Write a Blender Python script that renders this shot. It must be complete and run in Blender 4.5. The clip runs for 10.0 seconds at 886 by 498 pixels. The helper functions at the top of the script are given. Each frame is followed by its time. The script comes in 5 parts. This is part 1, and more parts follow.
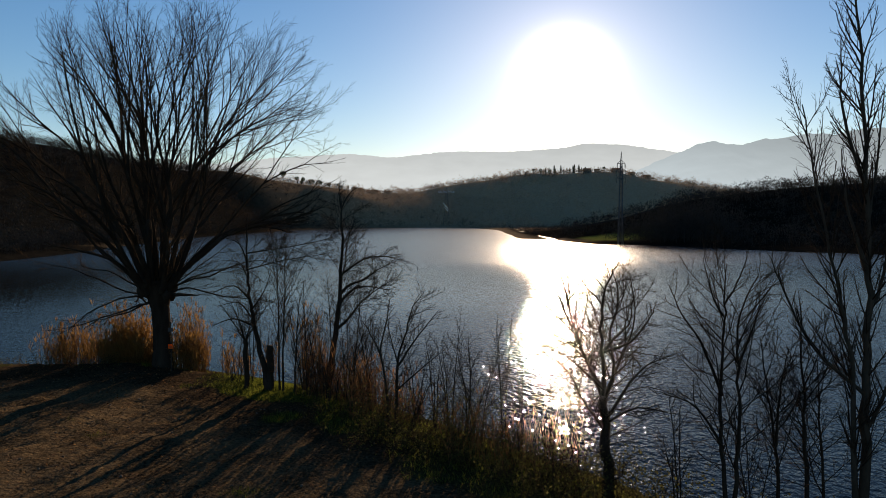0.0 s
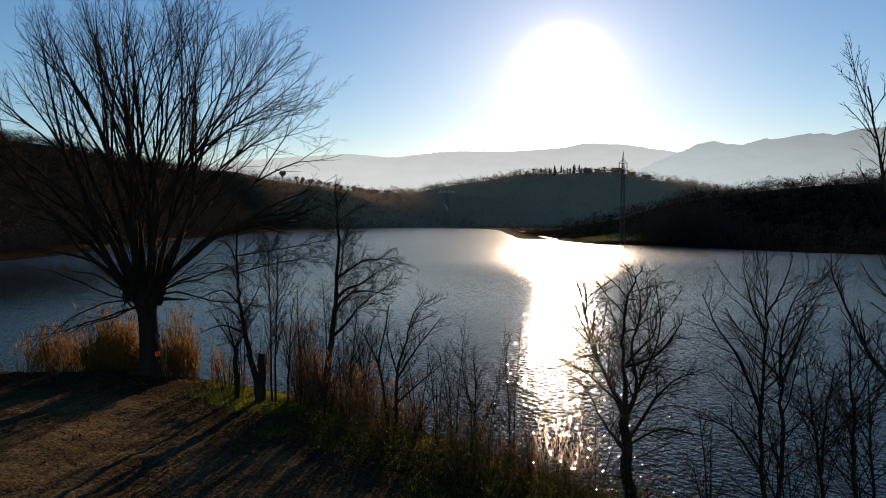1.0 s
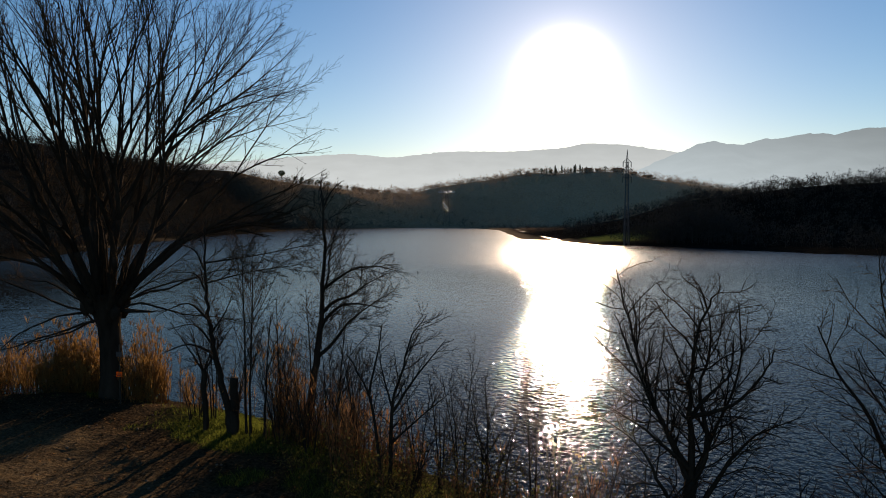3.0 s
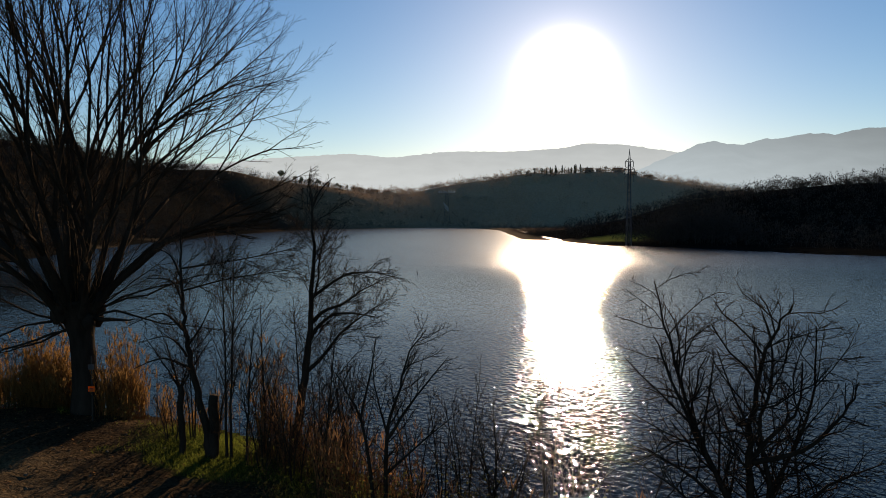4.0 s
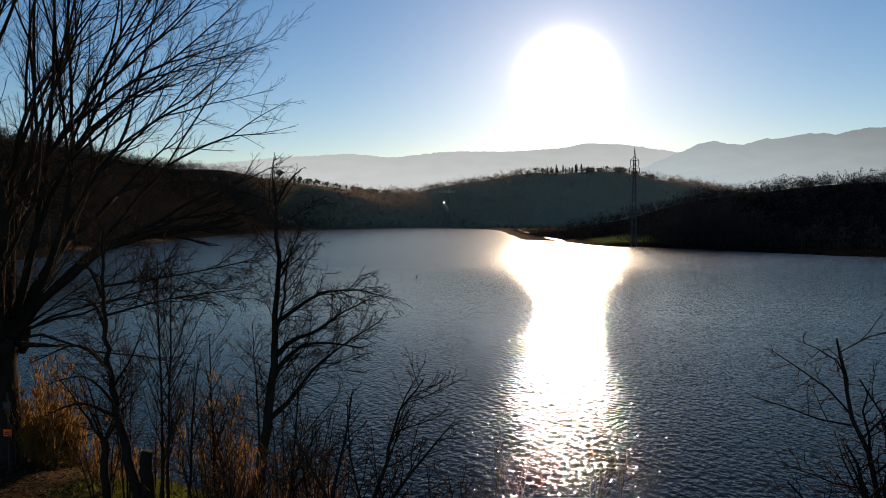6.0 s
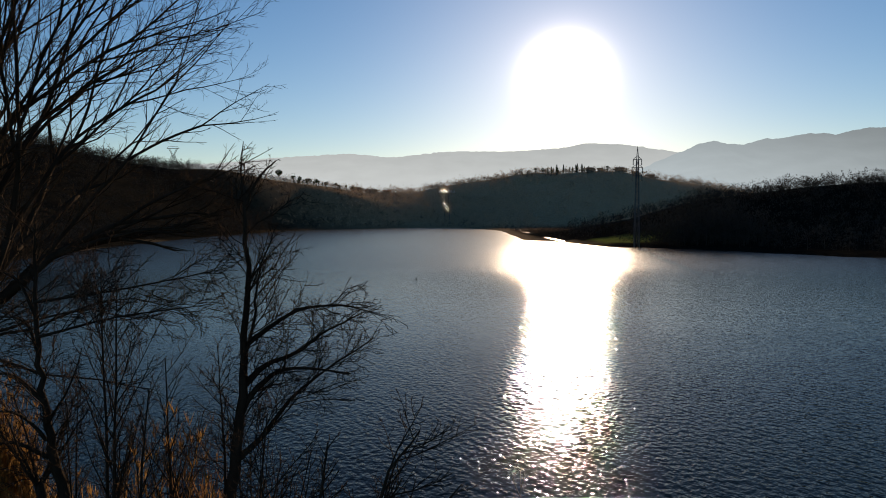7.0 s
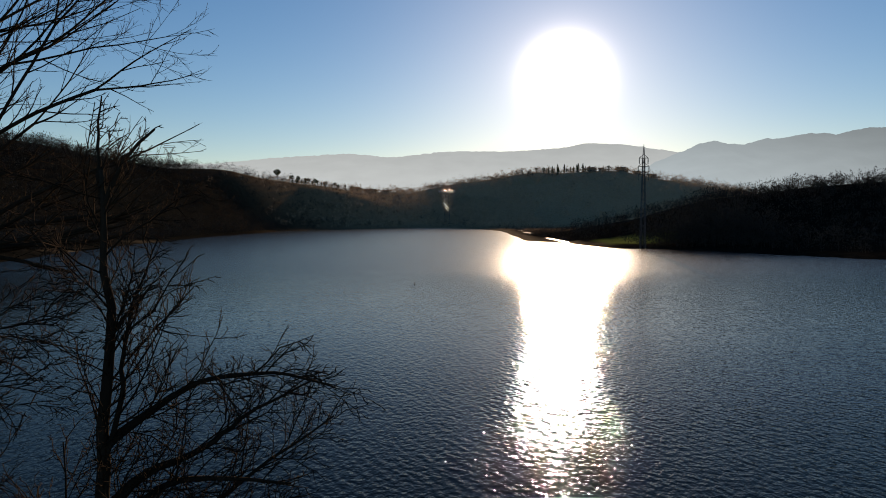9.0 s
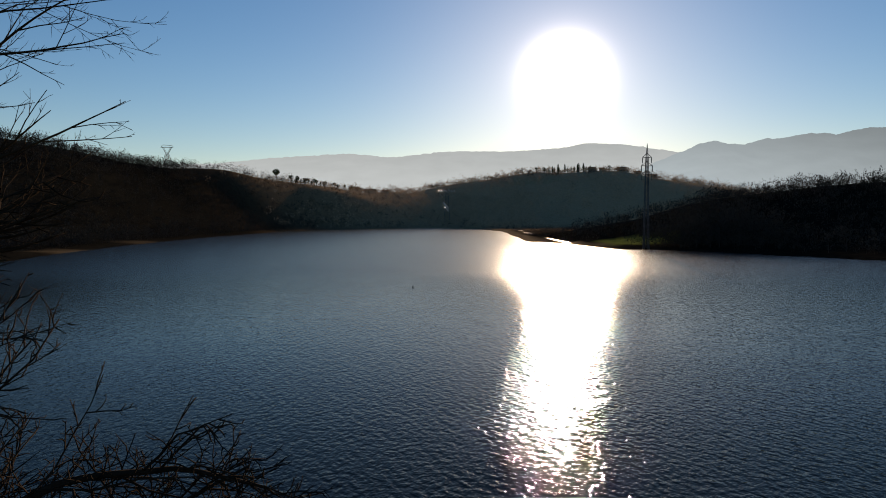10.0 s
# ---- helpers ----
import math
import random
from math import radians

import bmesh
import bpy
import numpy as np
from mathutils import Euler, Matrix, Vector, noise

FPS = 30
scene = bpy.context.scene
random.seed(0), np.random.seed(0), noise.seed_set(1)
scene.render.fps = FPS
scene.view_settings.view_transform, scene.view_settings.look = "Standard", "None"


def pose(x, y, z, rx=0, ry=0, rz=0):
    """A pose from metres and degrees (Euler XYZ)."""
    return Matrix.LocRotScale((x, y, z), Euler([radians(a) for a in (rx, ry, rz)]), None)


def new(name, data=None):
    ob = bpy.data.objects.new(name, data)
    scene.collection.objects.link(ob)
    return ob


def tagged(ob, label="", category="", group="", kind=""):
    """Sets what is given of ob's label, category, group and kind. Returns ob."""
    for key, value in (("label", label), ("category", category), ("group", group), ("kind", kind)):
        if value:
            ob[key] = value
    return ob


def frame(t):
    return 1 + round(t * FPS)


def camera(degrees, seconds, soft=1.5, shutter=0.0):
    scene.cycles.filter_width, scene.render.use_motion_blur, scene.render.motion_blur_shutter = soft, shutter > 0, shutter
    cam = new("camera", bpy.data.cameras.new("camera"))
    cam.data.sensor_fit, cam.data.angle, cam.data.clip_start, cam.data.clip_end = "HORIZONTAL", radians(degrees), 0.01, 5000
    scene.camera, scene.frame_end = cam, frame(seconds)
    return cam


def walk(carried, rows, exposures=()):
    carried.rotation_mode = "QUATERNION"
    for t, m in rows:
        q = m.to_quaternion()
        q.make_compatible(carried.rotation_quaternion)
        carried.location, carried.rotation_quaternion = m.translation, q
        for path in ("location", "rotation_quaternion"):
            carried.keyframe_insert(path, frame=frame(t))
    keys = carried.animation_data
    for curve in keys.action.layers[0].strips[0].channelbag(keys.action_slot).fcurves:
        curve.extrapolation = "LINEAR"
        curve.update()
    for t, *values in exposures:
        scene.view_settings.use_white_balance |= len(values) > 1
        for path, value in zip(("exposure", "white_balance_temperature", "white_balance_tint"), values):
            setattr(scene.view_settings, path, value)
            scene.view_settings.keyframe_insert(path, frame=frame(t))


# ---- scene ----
cam = camera(66.0, 10.0, soft=0.95)
EYE, PITCH = 5.9, -2.6085


def flight(t):
    """The flight over the bank: a slow straight run that gathers speed and lifts a little."""
    s = t / 10
    x = -0.8713 * s + 1.5561 * s**2 - 1.9826 * s**3 + 1.0508 * s**4
    y = 12.1224 * s + 6.5498 * s**2 - 0.4762 * s**3 - 0.196 * s**4
    z = 0.043 * s + 0.187 * s**2 - 0.1734 * s**3 + 0.1839 * s**4
    return pose(x, y, EYE + z, 90 + PITCH, 0, 0)


EXPOSURE = 0.07
ORANGE, PINK, RED, GREEN, PURPLE = (0.0, 17000, 26), (0.0, 10400, 97), (0.0, 14000, 67), (0.0, 9600, -88), (0.0, 9900, 86)
PLAIN = (0.0, 8350, 23)
TINTS = [
    (0.0, PLAIN), (3.7, PLAIN), (3.8, ORANGE), (3.9, ORANGE), (4.0, PLAIN), (4.1, PINK), (4.3, PINK), (4.4, PLAIN), (4.5, ORANGE),
    (4.6, ORANGE), (4.7, PLAIN), (4.8, PLAIN), (4.9, RED), (5.0, RED), (5.1, PLAIN), (5.2, GREEN), (5.3, GREEN), (5.4, PLAIN),
    (5.5, PURPLE), (5.6, PURPLE), (5.8, PLAIN), (10.0, PLAIN),
]
walk(cam, [(i / 4, flight(i / 4)) for i in range(41)], [(t, EXPOSURE + 0.2 - 0.032 * t + e, k, tint) for t, (e, k, tint) in TINTS])

# ---- light: a low sun straight ahead over the lake ----
SUN_EL, SUN_AZ = radians(11.3), radians(10.1)
SUN = Vector((math.sin(SUN_AZ) * math.cos(SUN_EL), math.cos(SUN_AZ) * math.cos(SUN_EL), math.sin(SUN_EL)))
world = bpy.data.worlds.new("sky")
scene.world = world
world.use_nodes = True
wn = world.node_tree
sky = wn.nodes.new("ShaderNodeTexSky")
sky.sky_type, sky.sun_disc = "NISHITA", False
sky.sun_elevation, sky.sun_rotation = SUN_EL, SUN_AZ
sky.altitude, sky.air_density, sky.dust_density, sky.ozone_density = 150, 1.0, 0.13, 3.7
SKY_STRENGTH = 0.117
# the aureole round the sun: light scattered forward by the haze, falling off with the angle from the sun
heading = wn.nodes.new("ShaderNodeTexCoord")
toward = wn.nodes.new("ShaderNodeVectorMath")
toward.operation, toward.inputs[1].default_value = "DOT_PRODUCT", SUN
wn.links.new(heading.outputs["Generated"], toward.inputs[0])
# clear winter air: a deeper blue than the plain model gives
clear = wn.nodes.new("ShaderNodeHueSaturation")
clear.inputs["Saturation"].default_value, clear.inputs["Hue"].default_value = 1.2, 0.502
wn.links.new(sky.outputs["Color"], clear.inputs["Color"])
total = clear.outputs["Color"]
for sharp, bright, colour in ((1500, 58.0, (1, 1, 1)), (330, 2.6, (1.0, 0.98, 0.95)), (60, 1.3, (0.95, 0.98, 1.0))):
    fall, tint = wn.nodes.new("ShaderNodeMath"), wn.nodes.new("ShaderNodeVectorMath")
    fall.operation, fall.use_clamp, fall.inputs[1].default_value = "POWER", True, sharp
    wn.links.new(toward.outputs["Value"], fall.inputs[0])
    tint.operation, tint.inputs[0].default_value = "SCALE", [bright * v for v in colour]
    wn.links.new(fall.outputs[0], tint.inputs["Scale"])
    added = wn.nodes.new("ShaderNodeVectorMath")
    added.operation = "ADD"
    wn.links.new(total, added.inputs[0])
    wn.links.new(tint.outputs[0], added.inputs[1])
    total = added.outputs[0]
wn.links.new(total, wn.nodes["Background"].inputs["Color"])
wn.nodes["Background"].inputs["Strength"].default_value = SKY_STRENGTH
lamp = bpy.data.lights.new("sun", "SUN")
lamp.energy, lamp.angle, lamp.color = 7.5, radians(0.53), (1.0, 0.88, 0.7)
sun = new("sun", lamp)
sun.matrix_world = Matrix.Translation((60, 300, 80)) @ SUN.to_track_quat("Z", "Y").to_matrix().to_4x4()


# ---- materials ----
def material(name, low, high, scale=4.0, rough=0.85, bump=0.3, depth=0.02, detail=6.0, metal=0.0, stretch=(1, 1, 1), through_light=0.0, spread=0.15):
    """A surface of two colours mixed by coarse and fine noise, with fine relief. through_light: how much shines through thin leaves."""
    m = bpy.data.materials.new(name)
    m.use_nodes = True
    nt = m.node_tree
    bsdf, out = nt.nodes["Principled BSDF"], nt.nodes["Material Output"]
    co, mp = nt.nodes.new("ShaderNodeTexCoord"), nt.nodes.new("ShaderNodeMapping")
    mp.inputs["Scale"].default_value = stretch
    nt.links.new(co.outputs["Object"], mp.inputs["Vector"])
    big, fine = nt.nodes.new("ShaderNodeTexNoise"), nt.nodes.new("ShaderNodeTexNoise")
    for tex, s, d in ((big, scale * 0.17, 3.0), (fine, scale, detail)):
        tex.inputs["Scale"].default_value, tex.inputs["Detail"].default_value = s, d
        nt.links.new(mp.outputs["Vector"], tex.inputs["Vector"])
    both = nt.nodes.new("ShaderNodeMath")
    both.operation = "MULTIPLY_ADD"
    nt.links.new(big.outputs["Fac"], both.inputs[0])
    both.inputs[1].default_value = 0.6
    half = nt.nodes.new("ShaderNodeMath")
    half.operation = "MULTIPLY"
    half.inputs[1].default_value = 0.4
    nt.links.new(fine.outputs["Fac"], half.inputs[0])
    nt.links.new(half.outputs[0], both.inputs[2])
    island = nt.nodes.new("ShaderNodeNewGeometry")
    shift = nt.nodes.new("ShaderNodeMath")
    shift.operation = "MULTIPLY_ADD"
    nt.links.new(island.outputs["Random Per Island"], shift.inputs[0])
    shift.inputs[1].default_value = spread
    nt.links.new(both.outputs[0], shift.inputs[2])
    ramp = nt.nodes.new("ShaderNodeValToRGB")
    ramp.color_ramp.elements[0].position, ramp.color_ramp.elements[1].position = 0.36, 0.72
    ramp.color_ramp.elements[0].color, ramp.color_ramp.elements[1].color = (*low, 1), (*high, 1)
    nt.links.new(shift.outputs[0], ramp.inputs["Fac"])
    nt.links.new(ramp.outputs["Color"], bsdf.inputs["Base Color"])
    bsdf.inputs["Roughness"].default_value, bsdf.inputs["Metallic"].default_value = rough, metal
    bsdf.inputs["Specular IOR Level"].default_value = 0.0 if rough > 0.5 else 0.5
    if bump:
        bp = nt.nodes.new("ShaderNodeBump")
        bp.inputs["Strength"].default_value, bp.inputs["Distance"].default_value = bump, depth
        nt.links.new(fine.outputs["Fac"], bp.inputs["Height"])
        nt.links.new(bp.outputs["Normal"], bsdf.inputs["Normal"])
    if through_light:
        tr, mix = nt.nodes.new("ShaderNodeBsdfTranslucent"), nt.nodes.new("ShaderNodeMixShader")
        nt.links.new(ramp.outputs["Color"], tr.inputs["Color"])
        mix.inputs["Fac"].default_value = through_light
        nt.links.new(bsdf.outputs["BSDF"], mix.inputs[1])
        nt.links.new(tr.outputs["BSDF"], mix.inputs[2])
        nt.links.new(mix.outputs["Shader"], out.inputs["Surface"])
    return m


BARK = material("bark", (0.012, 0.0095, 0.0075), (0.042, 0.033, 0.025), 9, 0.85, 0.8, 0.03, stretch=(1, 1, 0.25))
POPLAR_BARK = material("poplar_bark", (0.022, 0.018, 0.014), (0.07, 0.057, 0.043), 12, 0.75, 0.6, 0.015, stretch=(1, 1, 0.4))
TWIG = material("twig", (0.012, 0.0095, 0.0075), (0.038, 0.028, 0.021), 6, 0.8, 0)
WILLOW_TWIG = material("willow_twig", (0.015, 0.011, 0.008), (0.048, 0.034, 0.022), 6, 0.7, 0)
REED = material("reed", (0.07, 0.034, 0.012), (0.24, 0.13, 0.046), 2, 0.7, 0, through_light=0.38, spread=0.35)
CANE = material("bramble_cane", (0.015, 0.011, 0.008), (0.055, 0.036, 0.024), 3, 0.8, 0, spread=0.3)
STALK = material("dry_stalk", (0.06, 0.034, 0.018), (0.24, 0.125, 0.058), 3, 0.8, 0, through_light=0.25, spread=0.3)
LEAF = material("bramble_leaf", (0.026, 0.025, 0.01), (0.095, 0.088, 0.03), 3, 0.6, 0, through_light=0.45, spread=0.3)
RUST_LEAF = material("withered_leaf", (0.22, 0.07, 0.02), (0.45, 0.2, 0.06), 3, 0.7, 0, through_light=0.45, spread=0.3)
LITTER = material("dead_leaf", (0.05, 0.026, 0.012), (0.15, 0.075, 0.03), 3, 0.85, 0, spread=0.4)
BLADE = material("grass_blade", (0.024, 0.034, 0.007), (0.115, 0.13, 0.024), 2, 0.6, 0, through_light=0.45, spread=0.35)
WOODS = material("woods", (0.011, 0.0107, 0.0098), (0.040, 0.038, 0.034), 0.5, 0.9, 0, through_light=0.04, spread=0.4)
# this grove colour holds the pallor of aerial haze over far trees
HAZED_GROVE = material("hazed_grove", (0.13, 0.1, 0.07), (0.42, 0.31, 0.215), 0.25, 0.9, 0, through_light=0.06, spread=0.4)
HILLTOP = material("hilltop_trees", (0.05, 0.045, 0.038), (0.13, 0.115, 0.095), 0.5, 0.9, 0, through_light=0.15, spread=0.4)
CONIFER = material("conifer", (0.015, 0.025, 0.012), (0.04, 0.06, 0.025), 0.6, 0.9, 0, spread=0.4)
STEEL = material("galvanised_steel", (0.05, 0.052, 0.055), (0.10, 0.10, 0.105), 3, 0.55, 0, metal=0.3)
BRIGHT_STEEL = material("new_zinc", (0.6, 0.6, 0.58), (0.8, 0.8, 0.78), 3, 0.3, 0, metal=1.0)
PLASTER = material("house_plaster", (0.17, 0.135, 0.10), (0.30, 0.25, 0.19), 0.8, 0.9, 0.2)
ROOF = material("roof_tile", (0.20, 0.09, 0.05), (0.34, 0.16, 0.09), 2, 0.9, 0.4)
PANE = material("window_pane", (0.02, 0.025, 0.03), (0.05, 0.055, 0.06), 1, 0.15, 0)
STONE = material("stone", (0.05, 0.04, 0.03), (0.13, 0.105, 0.08), 8, 0.9, 0.5, 0.02)
POST = material("weathered_post", (0.03, 0.025, 0.02), (0.07, 0.058, 0.045), 10, 0.85, 0.4, 0.01)
SIGN_ORANGE = material("orange_sign_paint", (0.85, 0.17, 0.01), (0.95, 0.24, 0.015), 6, 0.5, 0, through_light=0.6)
SIGN_GREY = material("grey_sign_board", (0.05, 0.05, 0.05), (0.09, 0.09, 0.088), 6, 0.6, 0)
BIRD = material("dark_float", (0.02, 0.02, 0.02), (0.05, 0.045, 0.04), 6, 0.5, 0)


def node_value(nt, kind, **inputs):
    n = nt.nodes.new(kind)
    for k, v in inputs.items():
        n.inputs[k.replace("_", " ")].default_value = v
    return n


def water_material():
    m = bpy.data.materials.new("lake_water")
    m.use_nodes = True
    nt = m.node_tree
    b = nt.nodes["Principled BSDF"]
    b.inputs["Base Color"].default_value = (0.003, 0.006, 0.008, 1)
    b.inputs["Roughness"].default_value, b.inputs["IOR"].default_value = 0.012, 1.14
    co = nt.nodes.new("ShaderNodeTexCoord")
    last = None
    # the water is calmer in the lee of the bank and rougher out on the lake
    where, open_water = nt.nodes.new("ShaderNodeSeparateXYZ"), nt.nodes.new("ShaderNodeMapRange")
    nt.links.new(co.outputs["Object"], where.inputs["Vector"])
    for key, v in (("From Min", 25), ("From Max", 80), ("To Min", 0.85), ("To Max", 0.28)):
        open_water.inputs[key].default_value = v
    nt.links.new(where.outputs["Y"], open_water.inputs["Value"])
    lee = nt.nodes.new("ShaderNodeMapRange")
    for key, v in (("From Min", -38), ("From Max", 0), ("To Min", 0.4), ("To Max", 1.0)):
        lee.inputs[key].default_value = v
    nt.links.new(where.outputs["X"], lee.inputs["Value"])
    swell = nt.nodes.new("ShaderNodeMath")
    swell.operation = "MULTIPLY"
    nt.links.new(open_water.outputs["Result"], swell.inputs[0])
    nt.links.new(lee.outputs["Result"], swell.inputs[1])
    # far out the ripples are too small to tell apart and only roughen the surface
    sheen = nt.nodes.new("ShaderNodeMapRange")
    for key, v in (("From Min", 50), ("From Max", 95), ("To Min", 0.012), ("To Max", 0.21)):
        sheen.inputs[key].default_value = v
    nt.links.new(where.outputs["Y"], sheen.inputs["Value"])
    nt.links.new(sheen.outputs["Result"], b.inputs["Roughness"])
    chop = nt.nodes.new("ShaderNodeMapRange")
    for key, v in (("From Min", 25), ("From Max", 100), ("To Min", 0.18), ("To Max", 1.0)):
        chop.inputs[key].default_value = v
    nt.links.new(where.outputs["Y"], chop.inputs["Value"])
    gust = node_value(nt, "ShaderNodeTexNoise", Scale=0.12, Detail=2.0)
    nt.links.new(co.outputs["Object"], gust.inputs["Vector"])

    def span(src, a, b, lo, hi):
        r = nt.nodes.new("ShaderNodeMapRange")
        for key, v in (("From Min", a), ("From Max", b), ("To Min", lo), ("To Max", hi)):
            r.inputs[key].default_value = v
        nt.links.new(src, r.inputs["Value"])
        return r.outputs["Result"]

    def times(a, b):
        x = nt.nodes.new("ShaderNodeMath")
        x.operation = "MULTIPLY"
        nt.links.new(a, x.inputs[0])
        nt.links.new(b, x.inputs[1])
        return x.outputs[0]

    breeze = times(swell.outputs[0], span(gust.outputs["Fac"], 0.35, 0.65, 0.6, 1.3))
    # the narrow head of the lake lies sheltered behind the spit
    far_chop = times(times(chop.outputs["Result"], lee.outputs["Result"]), span(where.outputs["Y"], 150, 185, 1.0, 0.5))
    # short steep wavelets under the bank
    near_chop = times(lee.outputs["Result"], span(where.outputs["Y"], 28, 52, 1.0, 0.3))
    # (kind, scale, stretch along and across the crests, bearing of the crests, height, where)
    for kind, scale, squeeze, turn, dist, reach in (
        ("Wave", 0.95, (1, 1), -60, 0.0046, breeze), ("Wave", 1.5, (1, 1), -42, 0.0022, breeze), ("Noise", 3.6, (0.6, 1.3), -50, 0.008, breeze),
        ("Noise", 10.0, (0.8, 1.15), -60, 0.0036, breeze), ("Noise", 0.25, (0.6, 1.0), -20, 0.02, breeze),
        ("Noise", 2.6, (0.6, 1.4), 86, 0.075, far_chop), ("Noise", 4.5, (1.3, 0.85), -10, 0.046, near_chop),
    ):
        mp = nt.nodes.new("ShaderNodeMapping")
        mp.vector_type = "TEXTURE"
        mp.inputs["Rotation"].default_value, mp.inputs["Scale"].default_value = (0, 0, radians(turn)), (1 / squeeze[0], 1 / squeeze[1], 1)
        nt.links.new(co.outputs["Object"], mp.inputs["Vector"])
        if kind == "Wave":
            tex = node_value(nt, "ShaderNodeTexWave", Scale=scale, Distortion=5.0, Detail=2.0, Detail_Scale=0.9, Detail_Roughness=0.55)
            tex.wave_type, tex.bands_direction = "BANDS", "Y"
        else:
            tex = node_value(nt, "ShaderNodeTexNoise", Scale=scale, Detail=2.0, Roughness=0.5)
        nt.links.new(mp.outputs["Vector"], tex.inputs["Vector"])
        bp = node_value(nt, "ShaderNodeBump", Strength=1.0)
        rise = nt.nodes.new("ShaderNodeMath")
        rise.operation, rise.inputs[1].default_value = "MULTIPLY", dist
        nt.links.new(reach, rise.inputs[0])
        nt.links.new(rise.outputs[0], bp.inputs["Distance"])
        nt.links.new(tex.outputs["Fac"], bp.inputs["Height"])
        if last:
            nt.links.new(last.outputs["Normal"], bp.inputs["Normal"])
        last = bp
    nt.links.new(last.outputs["Normal"], b.inputs["Normal"])
    return m


def ground_material():
    """Bare trodden earth with turf and far woodland floor, mixed by the sheet's own growth attributes."""
    m = bpy.data.materials.new("ground_earth")
    m.use_nodes = True
    nt = m.node_tree
    b = nt.nodes["Principled BSDF"]
    b.inputs["Roughness"].default_value, b.inputs["Specular IOR Level"].default_value = 0.95, 0.0
    co = nt.nodes.new("ShaderNodeTexCoord")

    def noisy(scale, detail=8.0):
        n = node_value(nt, "ShaderNodeTexNoise", Scale=scale, Detail=detail, Roughness=0.6)
        nt.links.new(co.outputs["Object"], n.inputs["Vector"])
        return n

    def ramp(src, a, ca, z, cz):
        r = nt.nodes.new("ShaderNodeValToRGB")
        r.color_ramp.elements[0].position, r.color_ramp.elements[1].position = a, z
        r.color_ramp.elements[0].color, r.color_ramp.elements[1].color = (*ca, 1), (*cz, 1)
        nt.links.new(src, r.inputs["Fac"])
        return r.outputs["Color"]

    def mix(fac, a, c):
        x = nt.nodes.new("ShaderNodeMix")
        x.data_type = "RGBA"
        nt.links.new(fac, x.inputs[0])
        nt.links.new(a, x.inputs[6])
        nt.links.new(c, x.inputs[7])
        return x.outputs[2]

    coarse, grain, litter = noisy(0.7), noisy(14.0), noisy(5.0)
    earth = ramp(coarse.outputs["Fac"], 0.32, (0.014, 0.0095, 0.0055), 0.68, (0.11, 0.075, 0.04))
    crumbs = ramp(grain.outputs["Fac"], 0.38, (0.012, 0.0085, 0.006), 0.66, (0.175, 0.124, 0.072))
    half = node_value(nt, "ShaderNodeValue")
    half.outputs[0].default_value = 0.45
    col = mix(half.outputs[0], earth, crumbs)
    leaves = ramp(litter.outputs["Fac"], 0.60, (0, 0, 0), 0.66, (1, 1, 1))
    dark = ramp(grain.outputs["Fac"], 0.3, (0.05, 0.03, 0.02), 0.7, (0.12, 0.07, 0.04))
    col = mix(leaves, col, dark)
    turf_col = ramp(litter.outputs["Fac"], 0.35, (0.018, 0.026, 0.006), 0.7, (0.07, 0.085, 0.018))
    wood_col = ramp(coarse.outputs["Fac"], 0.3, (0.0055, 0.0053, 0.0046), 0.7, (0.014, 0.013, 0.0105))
    # far slopes lightened in base colour in place of aerial haze
    hazed_slope_col = ramp(coarse.outputs["Fac"], 0.3, (0.29, 0.19, 0.115), 0.7, (0.44, 0.3, 0.18))
    sand_col = ramp(grain.outputs["Fac"], 0.3, (0.11, 0.08, 0.05), 0.7, (0.22, 0.17, 0.11))
    meadow_col = ramp(coarse.outputs["Fac"], 0.3, (0.065, 0.085, 0.022), 0.7, (0.14, 0.155, 0.04))
    mulch_col = ramp(grain.outputs["Fac"], 0.35, (0.008, 0.006, 0.004), 0.7, (0.06, 0.04, 0.024))
    for name, c in (("mulch", mulch_col), ("turf", turf_col), ("wood", wood_col), ("hazed_slope", hazed_slope_col), ("meadow", meadow_col), ("sand", sand_col)):
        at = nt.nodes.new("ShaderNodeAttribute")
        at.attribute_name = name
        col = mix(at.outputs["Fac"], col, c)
    nt.links.new(col, b.inputs["Base Color"])
    b1 = node_value(nt, "ShaderNodeBump", Strength=0.9, Distance=0.09)
    nt.links.new(litter.outputs["Fac"], b1.inputs["Height"])
    b2 = node_value(nt, "ShaderNodeBump", Strength=0.8, Distance=0.035)
    nt.links.new(grain.outputs["Fac"], b2.inputs["Height"])
    nt.links.new(b1.outputs["Normal"], b2.inputs["Normal"])
    nt.links.new(b2.outputs["Normal"], b.inputs["Normal"])
    return m


